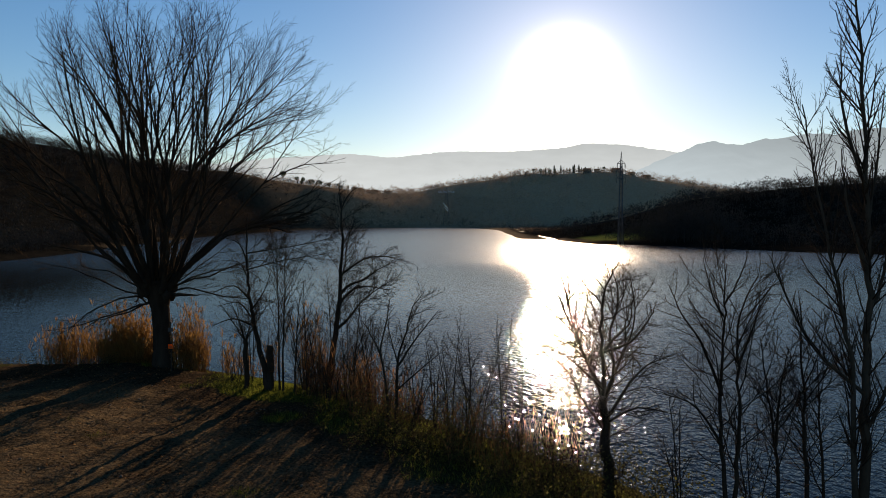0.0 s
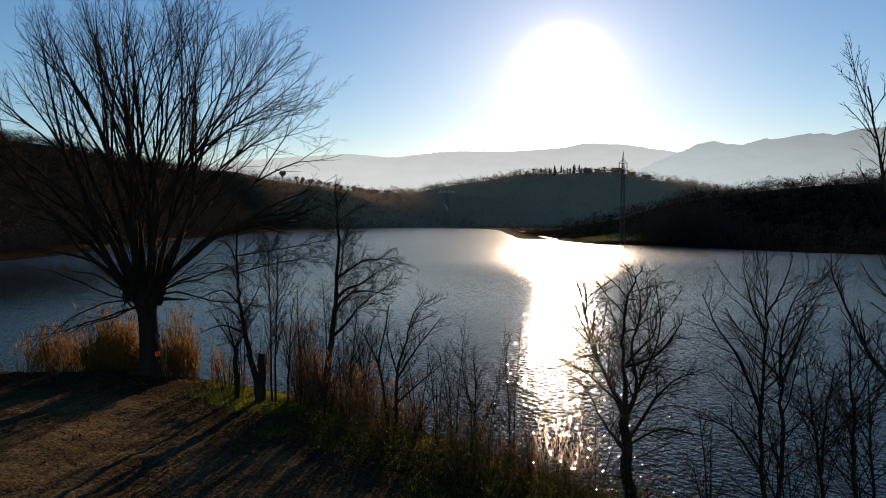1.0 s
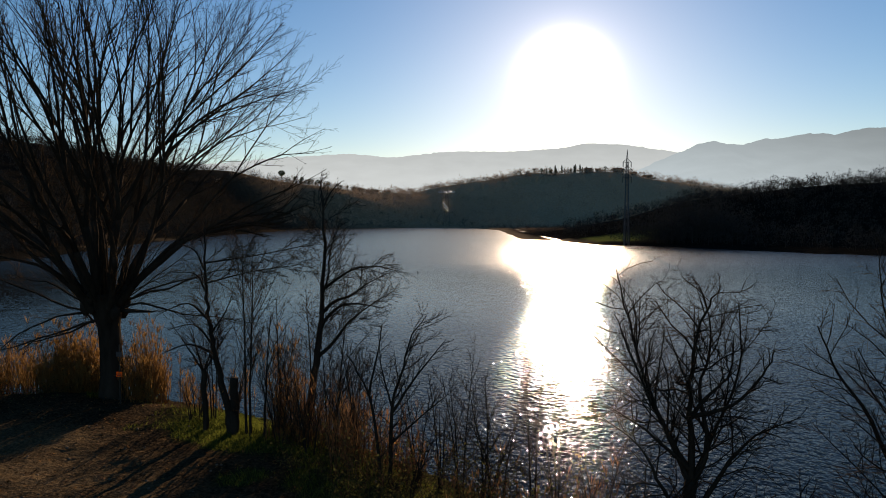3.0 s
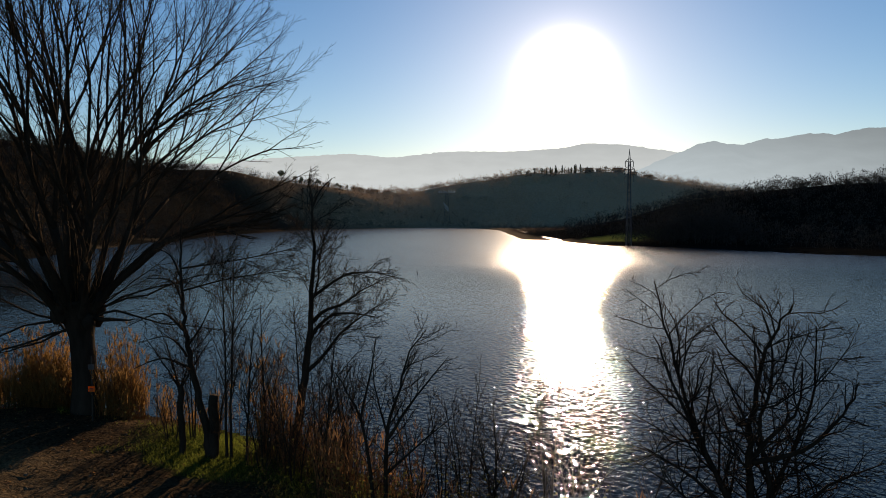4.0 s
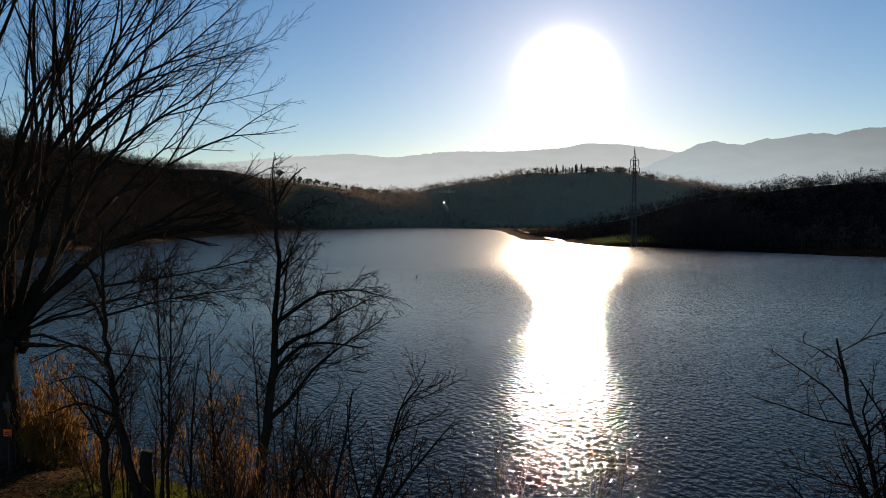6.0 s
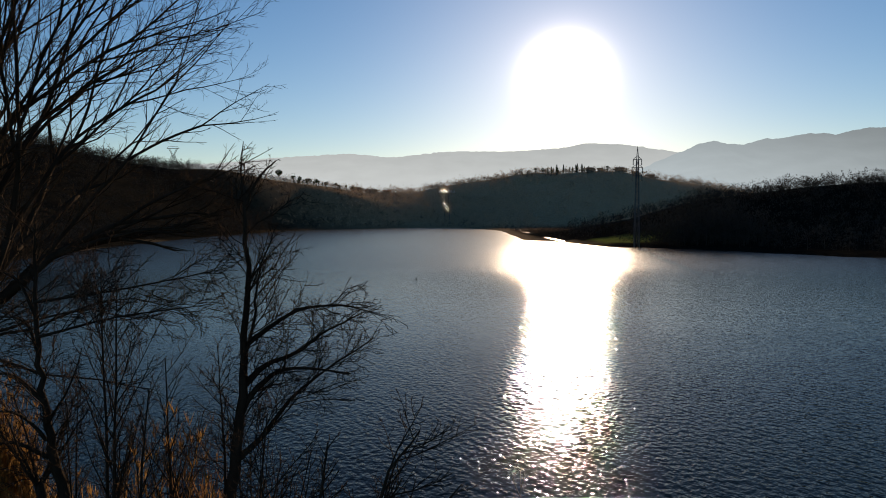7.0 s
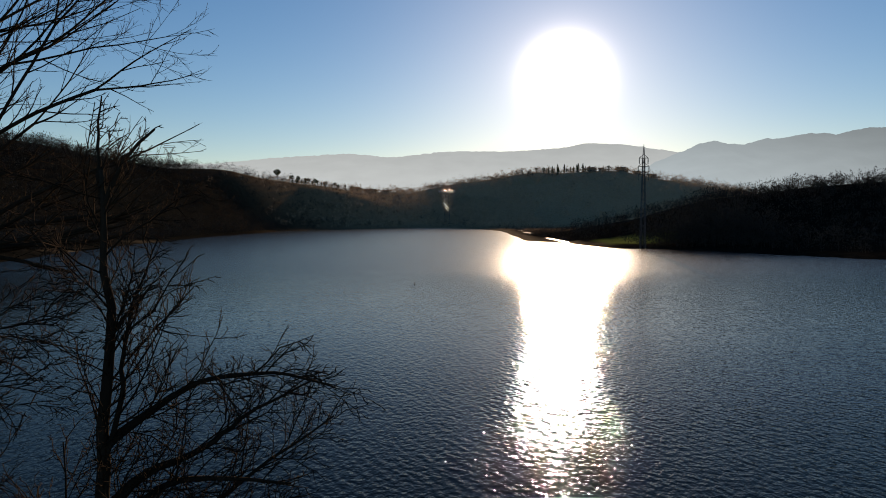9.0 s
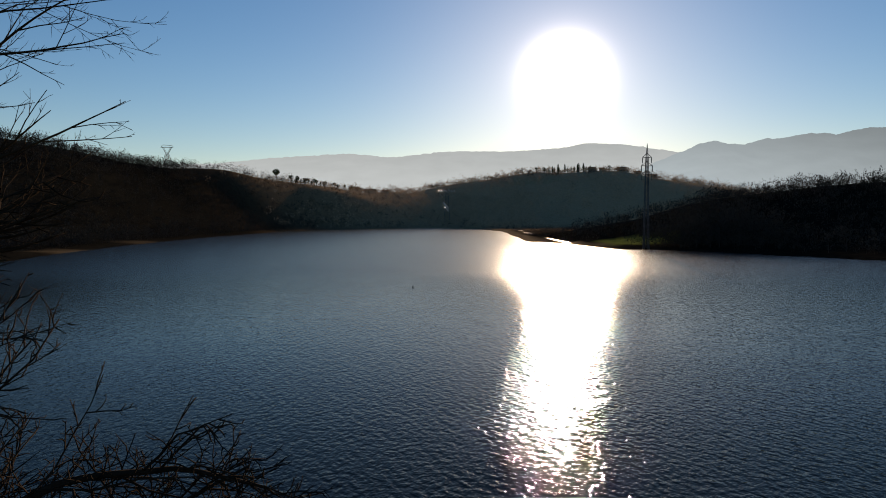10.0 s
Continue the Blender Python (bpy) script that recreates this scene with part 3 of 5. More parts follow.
def willow():
    rng = random.Random(11)
    at = Vector((-10.36, 25.1, height(-10.36, 25.1)))
    ob = thing("willow_tree", at, "large leafless pollard willow with a rounded fan of bare limbs", "tree")
    trunk = ([], [])
    pts = glide([(0.0, 0, -0.3), (-0.03, 0, 1.0), (-0.08, 0, 2.0), (-0.14, 0, 2.75), (-0.18, 0, 3.25)], 4)
    n = len(pts) - 1
    radii = [0.37 - 0.05 * min(1, i / 6) + 0.3 * max(0, (i - 9) / (n - 9)) + 0.12 * max(0, 1 - i / 3) for i in range(n + 1)]
    tube(trunk, pts, radii, 14)
    # burls round the pollard head
    for k in range(12):
        a = k * 0.7 + rng.random()
        c = Vector((-0.18 + 0.56 * math.cos(a), 0.5 * math.sin(a), 2.95 + rng.uniform(-0.3, 0.3)))
        tube(trunk, [c + Vector((0, 0, -0.24)), c + Vector((0, 0, -0.05)), c + Vector((0, 0, 0.14)), c + Vector((0, 0, 0.26))], [0.06, 0.17, 0.15, 0.03], 7)
    part("trunk", trunk, BARK, ob)
    crown = ([], [])
    levels = [(0.34, 0.62, 1.5, 32, 0.08, 0.07, 0.016, 4), (0.22, 0.5, 0.8, 34, 0.1, 0.06, 0.009, 3), (0.13, 0.5, 0.32, 38, 0.14, 0.04, 0.0055, 3)]
    shares, names = (0.27, 0.36, 0.5, 1.0), ("limb", "branch", "branch", "")

    def grow(p, way, r, depth):
        """One length of limb, its side twigs, and the two or three that it forks into."""
        length = room(p, way) * shares[depth] * rng.uniform(0.82, 1.1)
        n = 6 if depth < 3 else 7
        flat = math.hypot(way.x, way.y)
        lift = (-0.085, -0.06, -0.02, 0.04)[depth] * (flat if depth < 3 else 1)
        run = crooked(rng, p, way, length, n, 0.05, lift)
        end = r * (0.74 if depth < 3 else 0.22)
        rr = [r + (end - r) * i / n for i in range(n + 1)]
        if depth == 0:
            rr[0] *= 1.35
        if names[depth]:
            store = ([], [])
            tube(store, run, rr, (8, 7, 6)[depth])
            part(names[depth], store, BARK, ob)
        else:
            tube(crown, run, rr, 5)
        if depth:
            sprout(crown, rng, run, rr, levels, 0.1, 0.0052)
        if depth == 3:
            return
        along = (run[-1] - run[-2]).normalized()
        side = along.orthogonal().normalized()
        side.rotate(Matrix.Rotation(rng.random() * 6.283, 3, along))
        forks = 3 if rng.random() < 0.25 else 2
        for k in range(forks):
            s = side.copy()
            s.rotate(Matrix.Rotation(6.283 * k / forks + rng.uniform(-0.5, 0.5), 3, along))
            a = radians(rng.uniform(8, 19))
            start = run[-1] if k < 2 else run[-3]
            grow(start, along * math.cos(a) + s * math.sin(a), end * rng.uniform(0.72, 0.9), depth + 1)

    for ring, count, lean in ((0, 3, 9), (1, 6, 25), (2, 9, 46), (3, 2, 56)):
        for k in range(count):
            turn = 6.283 * (k + 0.35 * ring) / count + rng.uniform(-0.2, 0.2)
            a = radians(lean + rng.uniform(-4, 4))
            out = Vector((math.cos(turn), math.sin(turn), 0))
            foot = Vector((-0.18, 0, rng.uniform(2.75, 3.2))) + out * (0.1 + 0.5 * math.sin(a))
            grow(foot, out * math.sin(a * 0.68) + Vector((0, 0, math.cos(a * 0.68))), rng.uniform(0.095, 0.13) if lean < 50 else 0.085, 0)
    # water shoots round the pollard head
    for _ in range(40):
        a, turn = radians(rng.uniform(5, 62)), rng.random() * 6.283
        out = Vector((math.cos(turn), math.sin(turn), 0))
        foot = Vector((-0.18, 0, 2.85 + 0.4 * math.cos(a))) + out * (0.2 + 0.45 * math.sin(a))
        shoot = crooked(rng, foot, out * math.sin(a) + Vector((0, 0, math.cos(a))), rng.uniform(1.0, 3.2), 7, 0.07, 0.04)
        rr = [0.022 * (1 - 0.7 * i / 7) for i in range(8)]
        tube(crown, shoot, rr, 4)
        sprout(crown, rng, shoot, rr, levels[1:], 0.3, 0.008)
    # thin low shoots that hang out over the reeds, and a stub of a limb
    low = [(-1, -0.2, 0.15, 4.6), (-1, 0.3, -0.02, 4.2), (-1, -0.5, -0.12, 3.8), (-1, 0.1, -0.3, 3.0), (1, -0.1, 0.0, 1.5), (-1, -0.2, 0.3, 5.0), (1, 0.2, 0.28, 5.2), (1, -0.3, 0.16, 5.6), (-1, 0.5, 0.4, 5.2), (1, 0.5, 0.5, 4.6)]
    for dx, dy, dz, length in low:
        foot = Vector((-0.12 + 0.28 * dx, 0, 2.55 + 0.6 * dz + rng.uniform(-0.3, 0.3)))
        limb = crooked(rng, foot, Vector((dx, dy, dz + 0.12)), length * 0.9, 9, 0.15, -0.07)
        r0 = 0.04 if length > 2 else 0.1
        rr = [r0 * (1 - 0.8 * i / 9) for i in range(10)]
        store = ([], [])
        tube(store, limb, rr, 6)
        part("limb", store, BARK, ob)
        sprout(crown, rng, limb, rr, levels[1:], 0.15, 0.008)
    part("crown", crown, WILLOW_TWIG, ob, "bare brown twigs")
    return ob


willow()

# ---- bare trees along the bank ----
FINE = [(0.12, 0.52, 1.15, 42, 0.22, 0.05, 0.0105, 4), (0.1, 0.55, 0.55, 42, 0.24, 0.05, 0.0056, 3), (0.08, 0.5, 0.26, 44, 0.22, 0.04, 0.0042, 3)]
UPRIGHT = [(0.17, 0.45, 1.4, 33, 0.09, 0.08, 0.013, 4), (0.12, 0.45, 0.6, 36, 0.1, 0.06, 0.007, 3), (0.1, 0.45, 0.25, 40, 0.12, 0.05, 0.005, 3)]
ALDER = [(0.13, 0.5, 1.2, 44, 0.12, 0.05, 0.012, 4), (0.1, 0.52, 0.6, 42, 0.14, 0.04, 0.006, 3), (0.085, 0.5, 0.24, 44, 0.14, 0.03, 0.0045, 3)]


def rooted(x, y, limbs):
    """Limb heights are given over the water; the tree's own frame starts at the ground."""
    z = height(x, y)
    return (x, y, z), [(a, b, [(p[0], p[1], p[2] - z) for p in nodes]) for a, b, nodes in limbs]


def bank_trees():
    at, limbs = rooted(-3.73, 21.65, [
        (0.13, 0.02, [(-0.05, 0, -0.1), (0.19, 0, 1.52), (0.37, 0, 2.8), (0.45, 0, 3.9), (0.52, 0, 5.3), (0.5, 0, 6.5)]),
        (0.06, 0.012, [(0.4, 0, 3.05), (0.62, 0.1, 3.4), (0.95, 0.2, 3.66), (1.4, 0.3, 3.68), (2.0, 0.5, 3.55)]),
        (0.06, 0.010, [(0.41, 0, 3.45), (0.75, 0.2, 3.75), (1.2, 0.4, 3.92), (1.5, 0.6, 4.15), (2.2, 0.8, 4.5)]),
        (0.06, 0.010, [(0.34, 0, 2.35), (0.73, 0.2, 2.7), (1.2, 0.6, 3.3), (2.3, 1.2, 4.0)]),
        (0.05, 0.008, [(0.45, 0, 4.05), (0.78, 0.1, 4.32), (1.25, 0.2, 4.6), (1.9, 0.3, 4.66), (2.45, 0.4, 4.5)]),
        (0.035, 0.007, [(0.45, 0, 3.9), (0.6, 0, 4.35), (0.66, 0, 4.9), (0.8, 0, 5.45), (0.98, 0, 5.9)]),
        (0.03, 0.008, [(0.5, 0, 4.94), (0.66, 0, 5.2), (0.96, -0.1, 5.5)]),
        (0.028, 0.010, [(0.52, 0, 6.2), (0.72, 0, 6.6), (0.97, 0, 6.85)]),
        (0.03, 0.006, [(0.19, 0, 1.34), (0.1, 0.1, 2.8), (0.0, 0.2, 4.05)]),
        (0.025, 0.006, [(0.5, 0, 6.2), (0.42, 0.1, 6.7), (0.47, 0.1, 7.15)]),
    ])
    tree("bank_tree", at, limbs, FINE, "slender bare tree with a broken top and one bushy arching side", 21, group="bare trees on the bank")
    at, limbs = rooted(-5.4, 21.2, [
        (0.12, 0.015, [(-0.06, 0, 0.2), (-0.17, 0, 1.0), (-0.33, 0, 1.8), (-0.49, 0, 2.5), (-0.62, 0, 3.2), (-0.66, 0, 3.9), (-0.72, 0, 4.95), (-0.67, 0, 5.9)]),
        (0.14, 0.1, [(0.0, 0, 0.2), (-0.04, 0.02, 1.0), (-0.06, 0.04, 1.55), (-0.02, 0.03, 1.9)]),
        (0.04, 0.008, [(-0.61, 0, 3.36), (-1.1, -0.1, 3.8), (-1.8, -0.2, 3.55)]),
        (0.04, 0.008, [(-0.57, 0, 2.56), (-1.2, 0.1, 2.74), (-1.9, 0.2, 2.48)]),
        (0.025, 0.006, [(-0.72, 0, 4.8), (0.6, 0.1, 5.0), (2.1, 0.2, 5.3)]),
        (0.025, 0.006, [(-0.68, 0, 4.3), (0.5, -0.1, 4.6), (1.9, -0.2, 4.8)]),
    ])
    limbs += [(0.03, 0.007, [(p[0], p[1], p[2] - at[2]) for p in q]) for q in (
        [(-0.66, 0, 4.0), (-1.0, 0.2, 4.5), (-1.6, 0.3, 4.55)], [(-0.62, 0, 3.0), (-0.2, -0.2, 3.5), (0.1, -0.3, 4.2)],
        [(-0.6, 0, 2.8), (-0.9, -0.3, 3.3), (-1.5, -0.4, 3.2)], [(-0.7, 0, 4.6), (-0.95, 0, 5.1), (-1.4, 0.1, 5.3)])]
    tree("bank_tree", at, limbs, FINE, "leaning bare tree beside a cut stump on the bank", 5, group="bare trees on the bank", main=2)
    at, limbs = rooted(-6.25, 21.4, [
        (0.08, 0.07, [(0, 0, 0.3), (0.02, 0, 1.2), (0, 0, 2.1)]),
        *[(0.03, 0.006, [(0, 0, 2.0), (0.35 * math.cos(a), 0.3 * math.sin(a), 2.6), (0.8 * math.cos(a), 0.6 * math.sin(a), 3.3)]) for a in (0.2, 1.2, 2.4, 3.3, 4.6)],
    ])
    tree("bank_tree", at, limbs, UPRIGHT, "small pollard with a head of thin upright shoots", 8, group="bare trees on the bank")
    for x, y, bend, top, seed in ((-5.13, 21.2, -0.05, 5.3, 31), (-4.98, 21.0, 0.12, 5.1, 32), (-4.6, 20.9, 0.2, 3.6, 33), (-4.35, 21.6, -0.1, 3.9, 34), (-2.6, 19.4, 0.25, 3.7, 35)):
        at, limbs = rooted(x, y, [(0.042, 0.008, [(0, 0, 0.1), (bend * 0.3, 0, top * 0.45), (bend, 0.05, top)])])
        tree("sapling", at, limbs, UPRIGHT, "thin upright bare sapling", seed, group="saplings on the bank", category="tree")
    # thin many-stemmed shrubs in a broken row along the water
    pick = random.Random(58)
    for x, y, top in ((-3.0, 20.9, 3.0), (-2.3, 20.0, 2.8), (-2.0, 19.3, 3.2), (-0.7, 18.7, 2.6), (-0.2, 18.3, 2.4), (0.2, 17.9, 2.9), (0.9, 17.4, 2.6), (1.5, 16.6, 3.0), (1.9, 16.2, 2.3), (2.4, 15.4, 2.4), (-0.9, 17.0, 1.9), (-3.2, 19.6, 2.2), (-5.9, 22.6, 2.6), (-7.0, 23.0, 2.2), (-6.9, 22.4, 1.9), (-4.1, 20.5, 2.3), (2.9, 14.4, 2.2), (4.4, 12.4, 2.6), (5.2, 11.2, 2.4), (-6.4, 22.6, 3.2), (-4.5, 22.0, 3.3), (-3.9, 21.2, 2.6), (-3.5, 20.2, 2.4), (-2.6, 20.7, 3.0)):
        stems = []
        for _ in range(3):
            dx, dy = pick.uniform(-0.6, 0.6), pick.uniform(-0.3, 0.3)
            h = top * pick.uniform(0.75, 1.1)
            stems.append((0.024, 0.005, [(dx * 0.15, dy * 0.15, 0.0), (dx * 0.4, dy * 0.4, h * 0.5), (dx, dy, h)]))
        at, limbs = rooted(x, y, stems)
        tree("shrub", at, limbs, [(0.14, 0.42, 0.8, 36, 0.12, 0.06, 0.009, 3), (0.11, 0.45, 0.35, 40, 0.14, 0.05, 0.006, 3)], "thin bare many-stemmed shrub on the waterside", pick.randrange(9999), category="shrub", group="bare shrubs on the bank", main=3)
    at, limbs = rooted(-1.3, 18.0, [
        (0.06, 0.010, [(-0.12, 0, 0.0), (-0.14, 0, 0.7), (-0.38, 0, 2.3), (-0.86, 0.1, 3.15)]),
        (0.06, 0.008, [(0.05, 0, 0.0), (0.05, 0, 0.6), (0.08, 0, 1.93), (0.26, 0, 2.7), (0.45, 0, 3.4), (0.8, 0, 3.95)]),
        (0.028, 0.006, [(-0.38, 0, 2.31), (-0.18, 0.1, 3.3), (-0.11, 0.1, 3.8)]),
        (0.035, 0.006, [(0.08, 0, 1.93), (0.65, -0.1, 2.8), (1.2, -0.2, 3.5)]),
        (0.03, 0.006, [(0.08, 0, 1.32), (0.71, 0.1, 1.86), (1.39, 0.2, 2.4)]),
        (0.025, 0.005, [(0.08, 0, 2.08), (-0.15, 0.2, 2.9), (-0.2, 0.3, 3.6)]),
    ])
    tree("bank_tree", at, limbs, [(0.13, 0.42, 0.8, 42, 0.12, 0.05, 0.011, 4), (0.1, 0.5, 0.4, 42, 0.14, 0.04, 0.006, 3), (0.085, 0.5, 0.2, 44, 0.14, 0.03, 0.0045, 3)], "forked bare young alder with catkins", 41, group="bare trees on the bank", main=2)
    at, limbs = rooted(0.55, 17.2, [
        (0.035, 0.006, [(0, 0, 0.1), (0.05, 0, 1.2), (-0.2, 0, 2.6)]),
        (0.03, 0.006, [(0.03, 0, 0.1), (0.15, 0, 1.4), (0.1, 0, 2.9)]),
        (0.028, 0.006, [(0.05, 0, 0.1), (0.4, 0, 1.2), (0.8, 0, 2.3)]),
    ])
    tree("bank_tree", at, limbs, ALDER, "low many-stemmed bare shrub on the waterside", 43, group="bare trees on the bank", main=3)
    at, limbs = rooted(3.1, 13.1, [
        (0.13, 0.085, [(0.1, 0, -0.1), (0.12, 0, 0.9), (0.04, 0, 1.7), (0.03, 0, 2.45)]),
        (0.058, 0.007, [(0.03, 0, 2.3), (0.0, 0, 2.9), (-0.05, -0.1, 3.4), (-0.14, -0.4, 4.2), (-0.02, -0.5, 4.75), (0.12, -0.6, 5.1)]),
        (0.045, 0.006, [(0.03, 0, 2.35), (0.2, -0.1, 2.95), (0.16, 0.1, 3.6), (0.33, 0.2, 4.3), (0.2, 0.2, 4.9)]),
        (0.04, 0.006, [(0.03, 0, 1.8), (-0.4, -0.2, 2.4), (-0.75, -0.2, 3.0), (-1.25, -0.3, 3.4)]),
        (0.042, 0.006, [(0.02, 0, 2.4), (-0.3, 0.2, 3.16), (-0.48, 0.5, 3.76), (-0.67, 0.8, 4.67), (-0.8, 0.8, 5.2)]),
        (0.040, 0.006, [(0, 0, 2.6), (-0.36, 0.3, 3.3), (-0.69, 0.5, 4.11), (-0.9, 0.5, 4.6)]),
        (0.036, 0.006, [(-0.02, 0, 3.3), (0.28, 0, 3.63), (0.52, 0, 3.9), (0.55, 0, 4.4)]),
        (0.036, 0.006, [(-0.02, 0, 3.3), (0.41, -0.3, 3.54), (0.7, -0.5, 3.98), (0.85, -0.5, 4.3)]),
        (0.040, 0.006, [(0.08, 0, 2.0), (0.54, 0, 2.72), (0.86, 0, 3.05), (1.46, 0, 3.3)]),
        (0.036, 0.006, [(0.0, 0, 2.6), (-0.61, 0, 3.14), (-1.1, 0, 3.46)]),
        (0.032, 0.006, [(0.05, 0, 2.5), (0.37, 0, 3.22), (0.55, -0.2, 4.0), (0.3, -0.7, 4.9)]),
        (0.032, 0.006, [(0.05, 0, 1.9), (0.6, -0.3, 2.3), (1.3, -0.4, 2.2)]),
    ])
    tree("bank_tree", at, limbs, [(0.115, 0.5, 1.0, 48, 0.22, 0.04, 0.015, 4), (0.085, 0.55, 0.5, 48, 0.22, 0.03, 0.009, 3), (0.08, 0.5, 0.22, 48, 0.2, 0.02, 0.0055, 3)], "bare vase-shaped tree with crooked gnarled branches", 51, group="bare trees on the bank", least=0.0042)
    at, limbs = rooted(4.6, 11.1, [
        (0.05, 0.008, [(0.1, 0, 0.1), (0.09, 0, 1.26), (0.0, 0, 2.04), (-0.02, 0, 2.98), (-0.01, 0, 3.92), (0.0, 0, 4.5), (0.02, 0, 5.15)]),
        (0.05, 0.008, [(0.18, 0, 0.1), (0.23, 0, 1.26), (0.28, 0, 2.42), (0.24, 0, 3.45), (0.26, 0, 4.3), (0.55, 0, 4.95)]),
        (0.03, 0.006, [(-0.01, 0, 2.98), (-0.33, 0.1, 3.83), (-0.62, 0.2, 4.3), (-0.85, 0.2, 4.8)]),
        (0.02, 0.005, [(-0.01, 0, 4.3), (-0.21, 0, 4.66), (-0.4, -0.1, 5.25)]),
        (0.02, 0.005, [(0.0, 0, 4.48), (0.25, 0, 4.94), (0.43, 0.1, 5.35)]),
        (0.03, 0.006, [(0.03, 0, 2.1), (-0.45, -0.1, 2.8), (-1.1, -0.2, 3.1)]),
        (0.025, 0.005, [(0.24, 0, 3.45), (0.54, 0, 4.3), (0.63, 0.1, 4.7)]),
    ])
    tree("bank_tree", at, limbs, ALDER, "twin-stemmed bare alder with fine catkin twigs", 61, group="bare trees on the bank", main=2, least=0.0042)
    at, limbs = rooted(6.0, 11.6, [
        (0.045, 0.008, [(-0.15, 0, 0.0), (-0.19, 0, 1.05), (-0.26, 0, 1.97), (-0.41, 0, 2.85), (-0.57, 0, 3.85)]),
        (0.03, 0.006, [(-0.26, 0, 1.97), (-0.21, 0, 2.85), (-0.08, 0, 3.65)]),
    ])
    tree("bank_tree", at, limbs, ALDER, "young forked bare alder", 62, group="bare trees on the bank")
    at, limbs = rooted(6.2, 11.5, [(0.055, 0.01, [(0.05, 0, 0.0), (0.04, 0, 1.05), (-0.03, 0, 2.26), (-0.08, 0, 3.25), (-0.14, 0, 4.1)])])
    tree("bank_tree", at, limbs, ALDER, "straight young bare alder with rough bark", 63, group="bare trees on the bank")
    at, limbs = rooted(6.5, 11.5, [(0.04, 0.008, [(0.05, 0, 0.0), (0.03, 0, 1.05), (-0.07, 0, 2.46), (-0.14, 0, 3.5)])])
    tree("bank_tree", at, limbs, ALDER, "thin bare alder sapling", 64, group="bare trees on the bank")
    at, limbs = rooted(5.6, 9.1, [
        (0.085, 0.005, [(0.14, 0, 0.0), (0.12, 0, 2.1), (0.1, 0, 3.5), (0.08, 0, 4.6), (0.07, 0, 5.65), (-0.02, 0, 7.3), (-0.15, 0, 8.6), (-0.2, 0, 9.3)]),
        (0.05, 0.008, [(0.02, 0, 0.0), (-0.01, 0, 2.1), (-0.06, 0, 3.05), (-0.09, 0, 3.9), (-0.25, 0, 4.73), (-0.42, 0, 5.42), (-0.68, 0, 6.54), (-0.85, 0, 7.4)]),
        (0.03, 0.006, [(0.11, 0, 3.5), (-0.54, 0.1, 4.12), (-0.94, 0.2, 4.9), (-1.14, 0.2, 5.4)]),
        (0.035, 0.006, [(0.08, 0, 4.5), (0.3, 0, 5.2), (0.4, 0, 6.2)]),
        (0.035, 0.006, [(0.07, 0, 5.2), (-0.25, -0.1, 5.95), (-0.4, -0.15, 6.8)]),
        (0.03, 0.006, [(0.03, 0, 6.3), (-0.3, 0, 7.3), (-0.36, 0, 8.25)]),
        (0.03, 0.006, [(0.05, 0, 5.8), (0.22, 0.1, 6.54), (0.3, 0.1, 7.6)]),
        (0.035, 0.006, [(0.1, 0, 3.0), (0.5, 0, 3.9), (0.8, 0, 5.0)]),
    ])
    tree("poplar_tree", at, limbs, [(0.11, 0.3, 0.85, 30, 0.08, 0.09, 0.012, 4), (0.085, 0.45, 0.4, 36, 0.1, 0.06, 0.007, 3), (0.09, 0.45, 0.2, 40, 0.12, 0.05, 0.006, 3)], "tall slim bare poplar with pale upright branches", 71, bark=POPLAR_BARK, main=2, least=0.0042)


bank_trees()


# ---- brush, reeds and grass ----
def leafy(store, rng, p, size):
    """One small folded leaf."""
    verts, faces = store
    a, b = rng.random() * 6.283, rng.uniform(-0.9, 0.9)
    d = Vector((math.cos(a) * math.cos(b), math.sin(a) * math.cos(b), math.sin(b))) * size
    s = Vector((-math.sin(a), math.cos(a), rng.uniform(-0.5, 0.5))) * size * 0.38
    f = len(verts)
    verts.extend(tuple(q) for q in (p, p + d * 0.5 + s, p + d, p + d * 0.5 - s))
    faces.append((f, f + 1, f + 2, f + 3))


def bush(x, y, wide, tall, seed, stems=26, leaves=260, leaf=LEAF, label="tangled dark bramble bush on the bank"):
    rng = random.Random(seed)
    z = height(x, y)
    ob = thing("bush", (x, y, z), label, "bush", "bushes on the bank")
    canes, fol = ([], []), ([], [])
    for _ in range(stems):
        a, q = rng.random() * 6.283, rng.random() ** 0.6
        foot = Vector((math.cos(a) * wide * q * 0.6, math.sin(a) * wide * q * 0.6, -0.25))
        length = tall * rng.uniform(0.6, 1.2)
        way = Vector((math.cos(a) * 0.35 * q + rng.gauss(0, 0.15), math.sin(a) * 0.35 * q + rng.gauss(0, 0.15), 1))
        pts = crooked(rng, foot, way, length, 6, 0.13, -0.02)
        rr = [0.009 * (1 - 0.8 * i / 6) for i in range(7)]
        tube(canes, pts, rr, 3)
        sprout(canes, rng, pts, rr, [(0.2, 0.4, 0.7, 42, 0.16, 0.02, 0.005, 3), (0.22, 0.4, 0.25, 45, 0.15, 0.02, 0.003, 3)], 0.1, 0.004)
        for _ in range(leaves // stems):
            i = rng.randrange(1, 7)
            leafy(fol, rng, pts[i] + Vector((rng.gauss(0, 0.13), rng.gauss(0, 0.13), rng.gauss(0, 0.12))), rng.uniform(0.035, 0.075))
    part("cane_tangle", canes, CANE, ob, kind="stuff")
    if fol[0]:
        part("foliage", fol, leaf, ob, smooth=False, kind="stuff")
    return ob


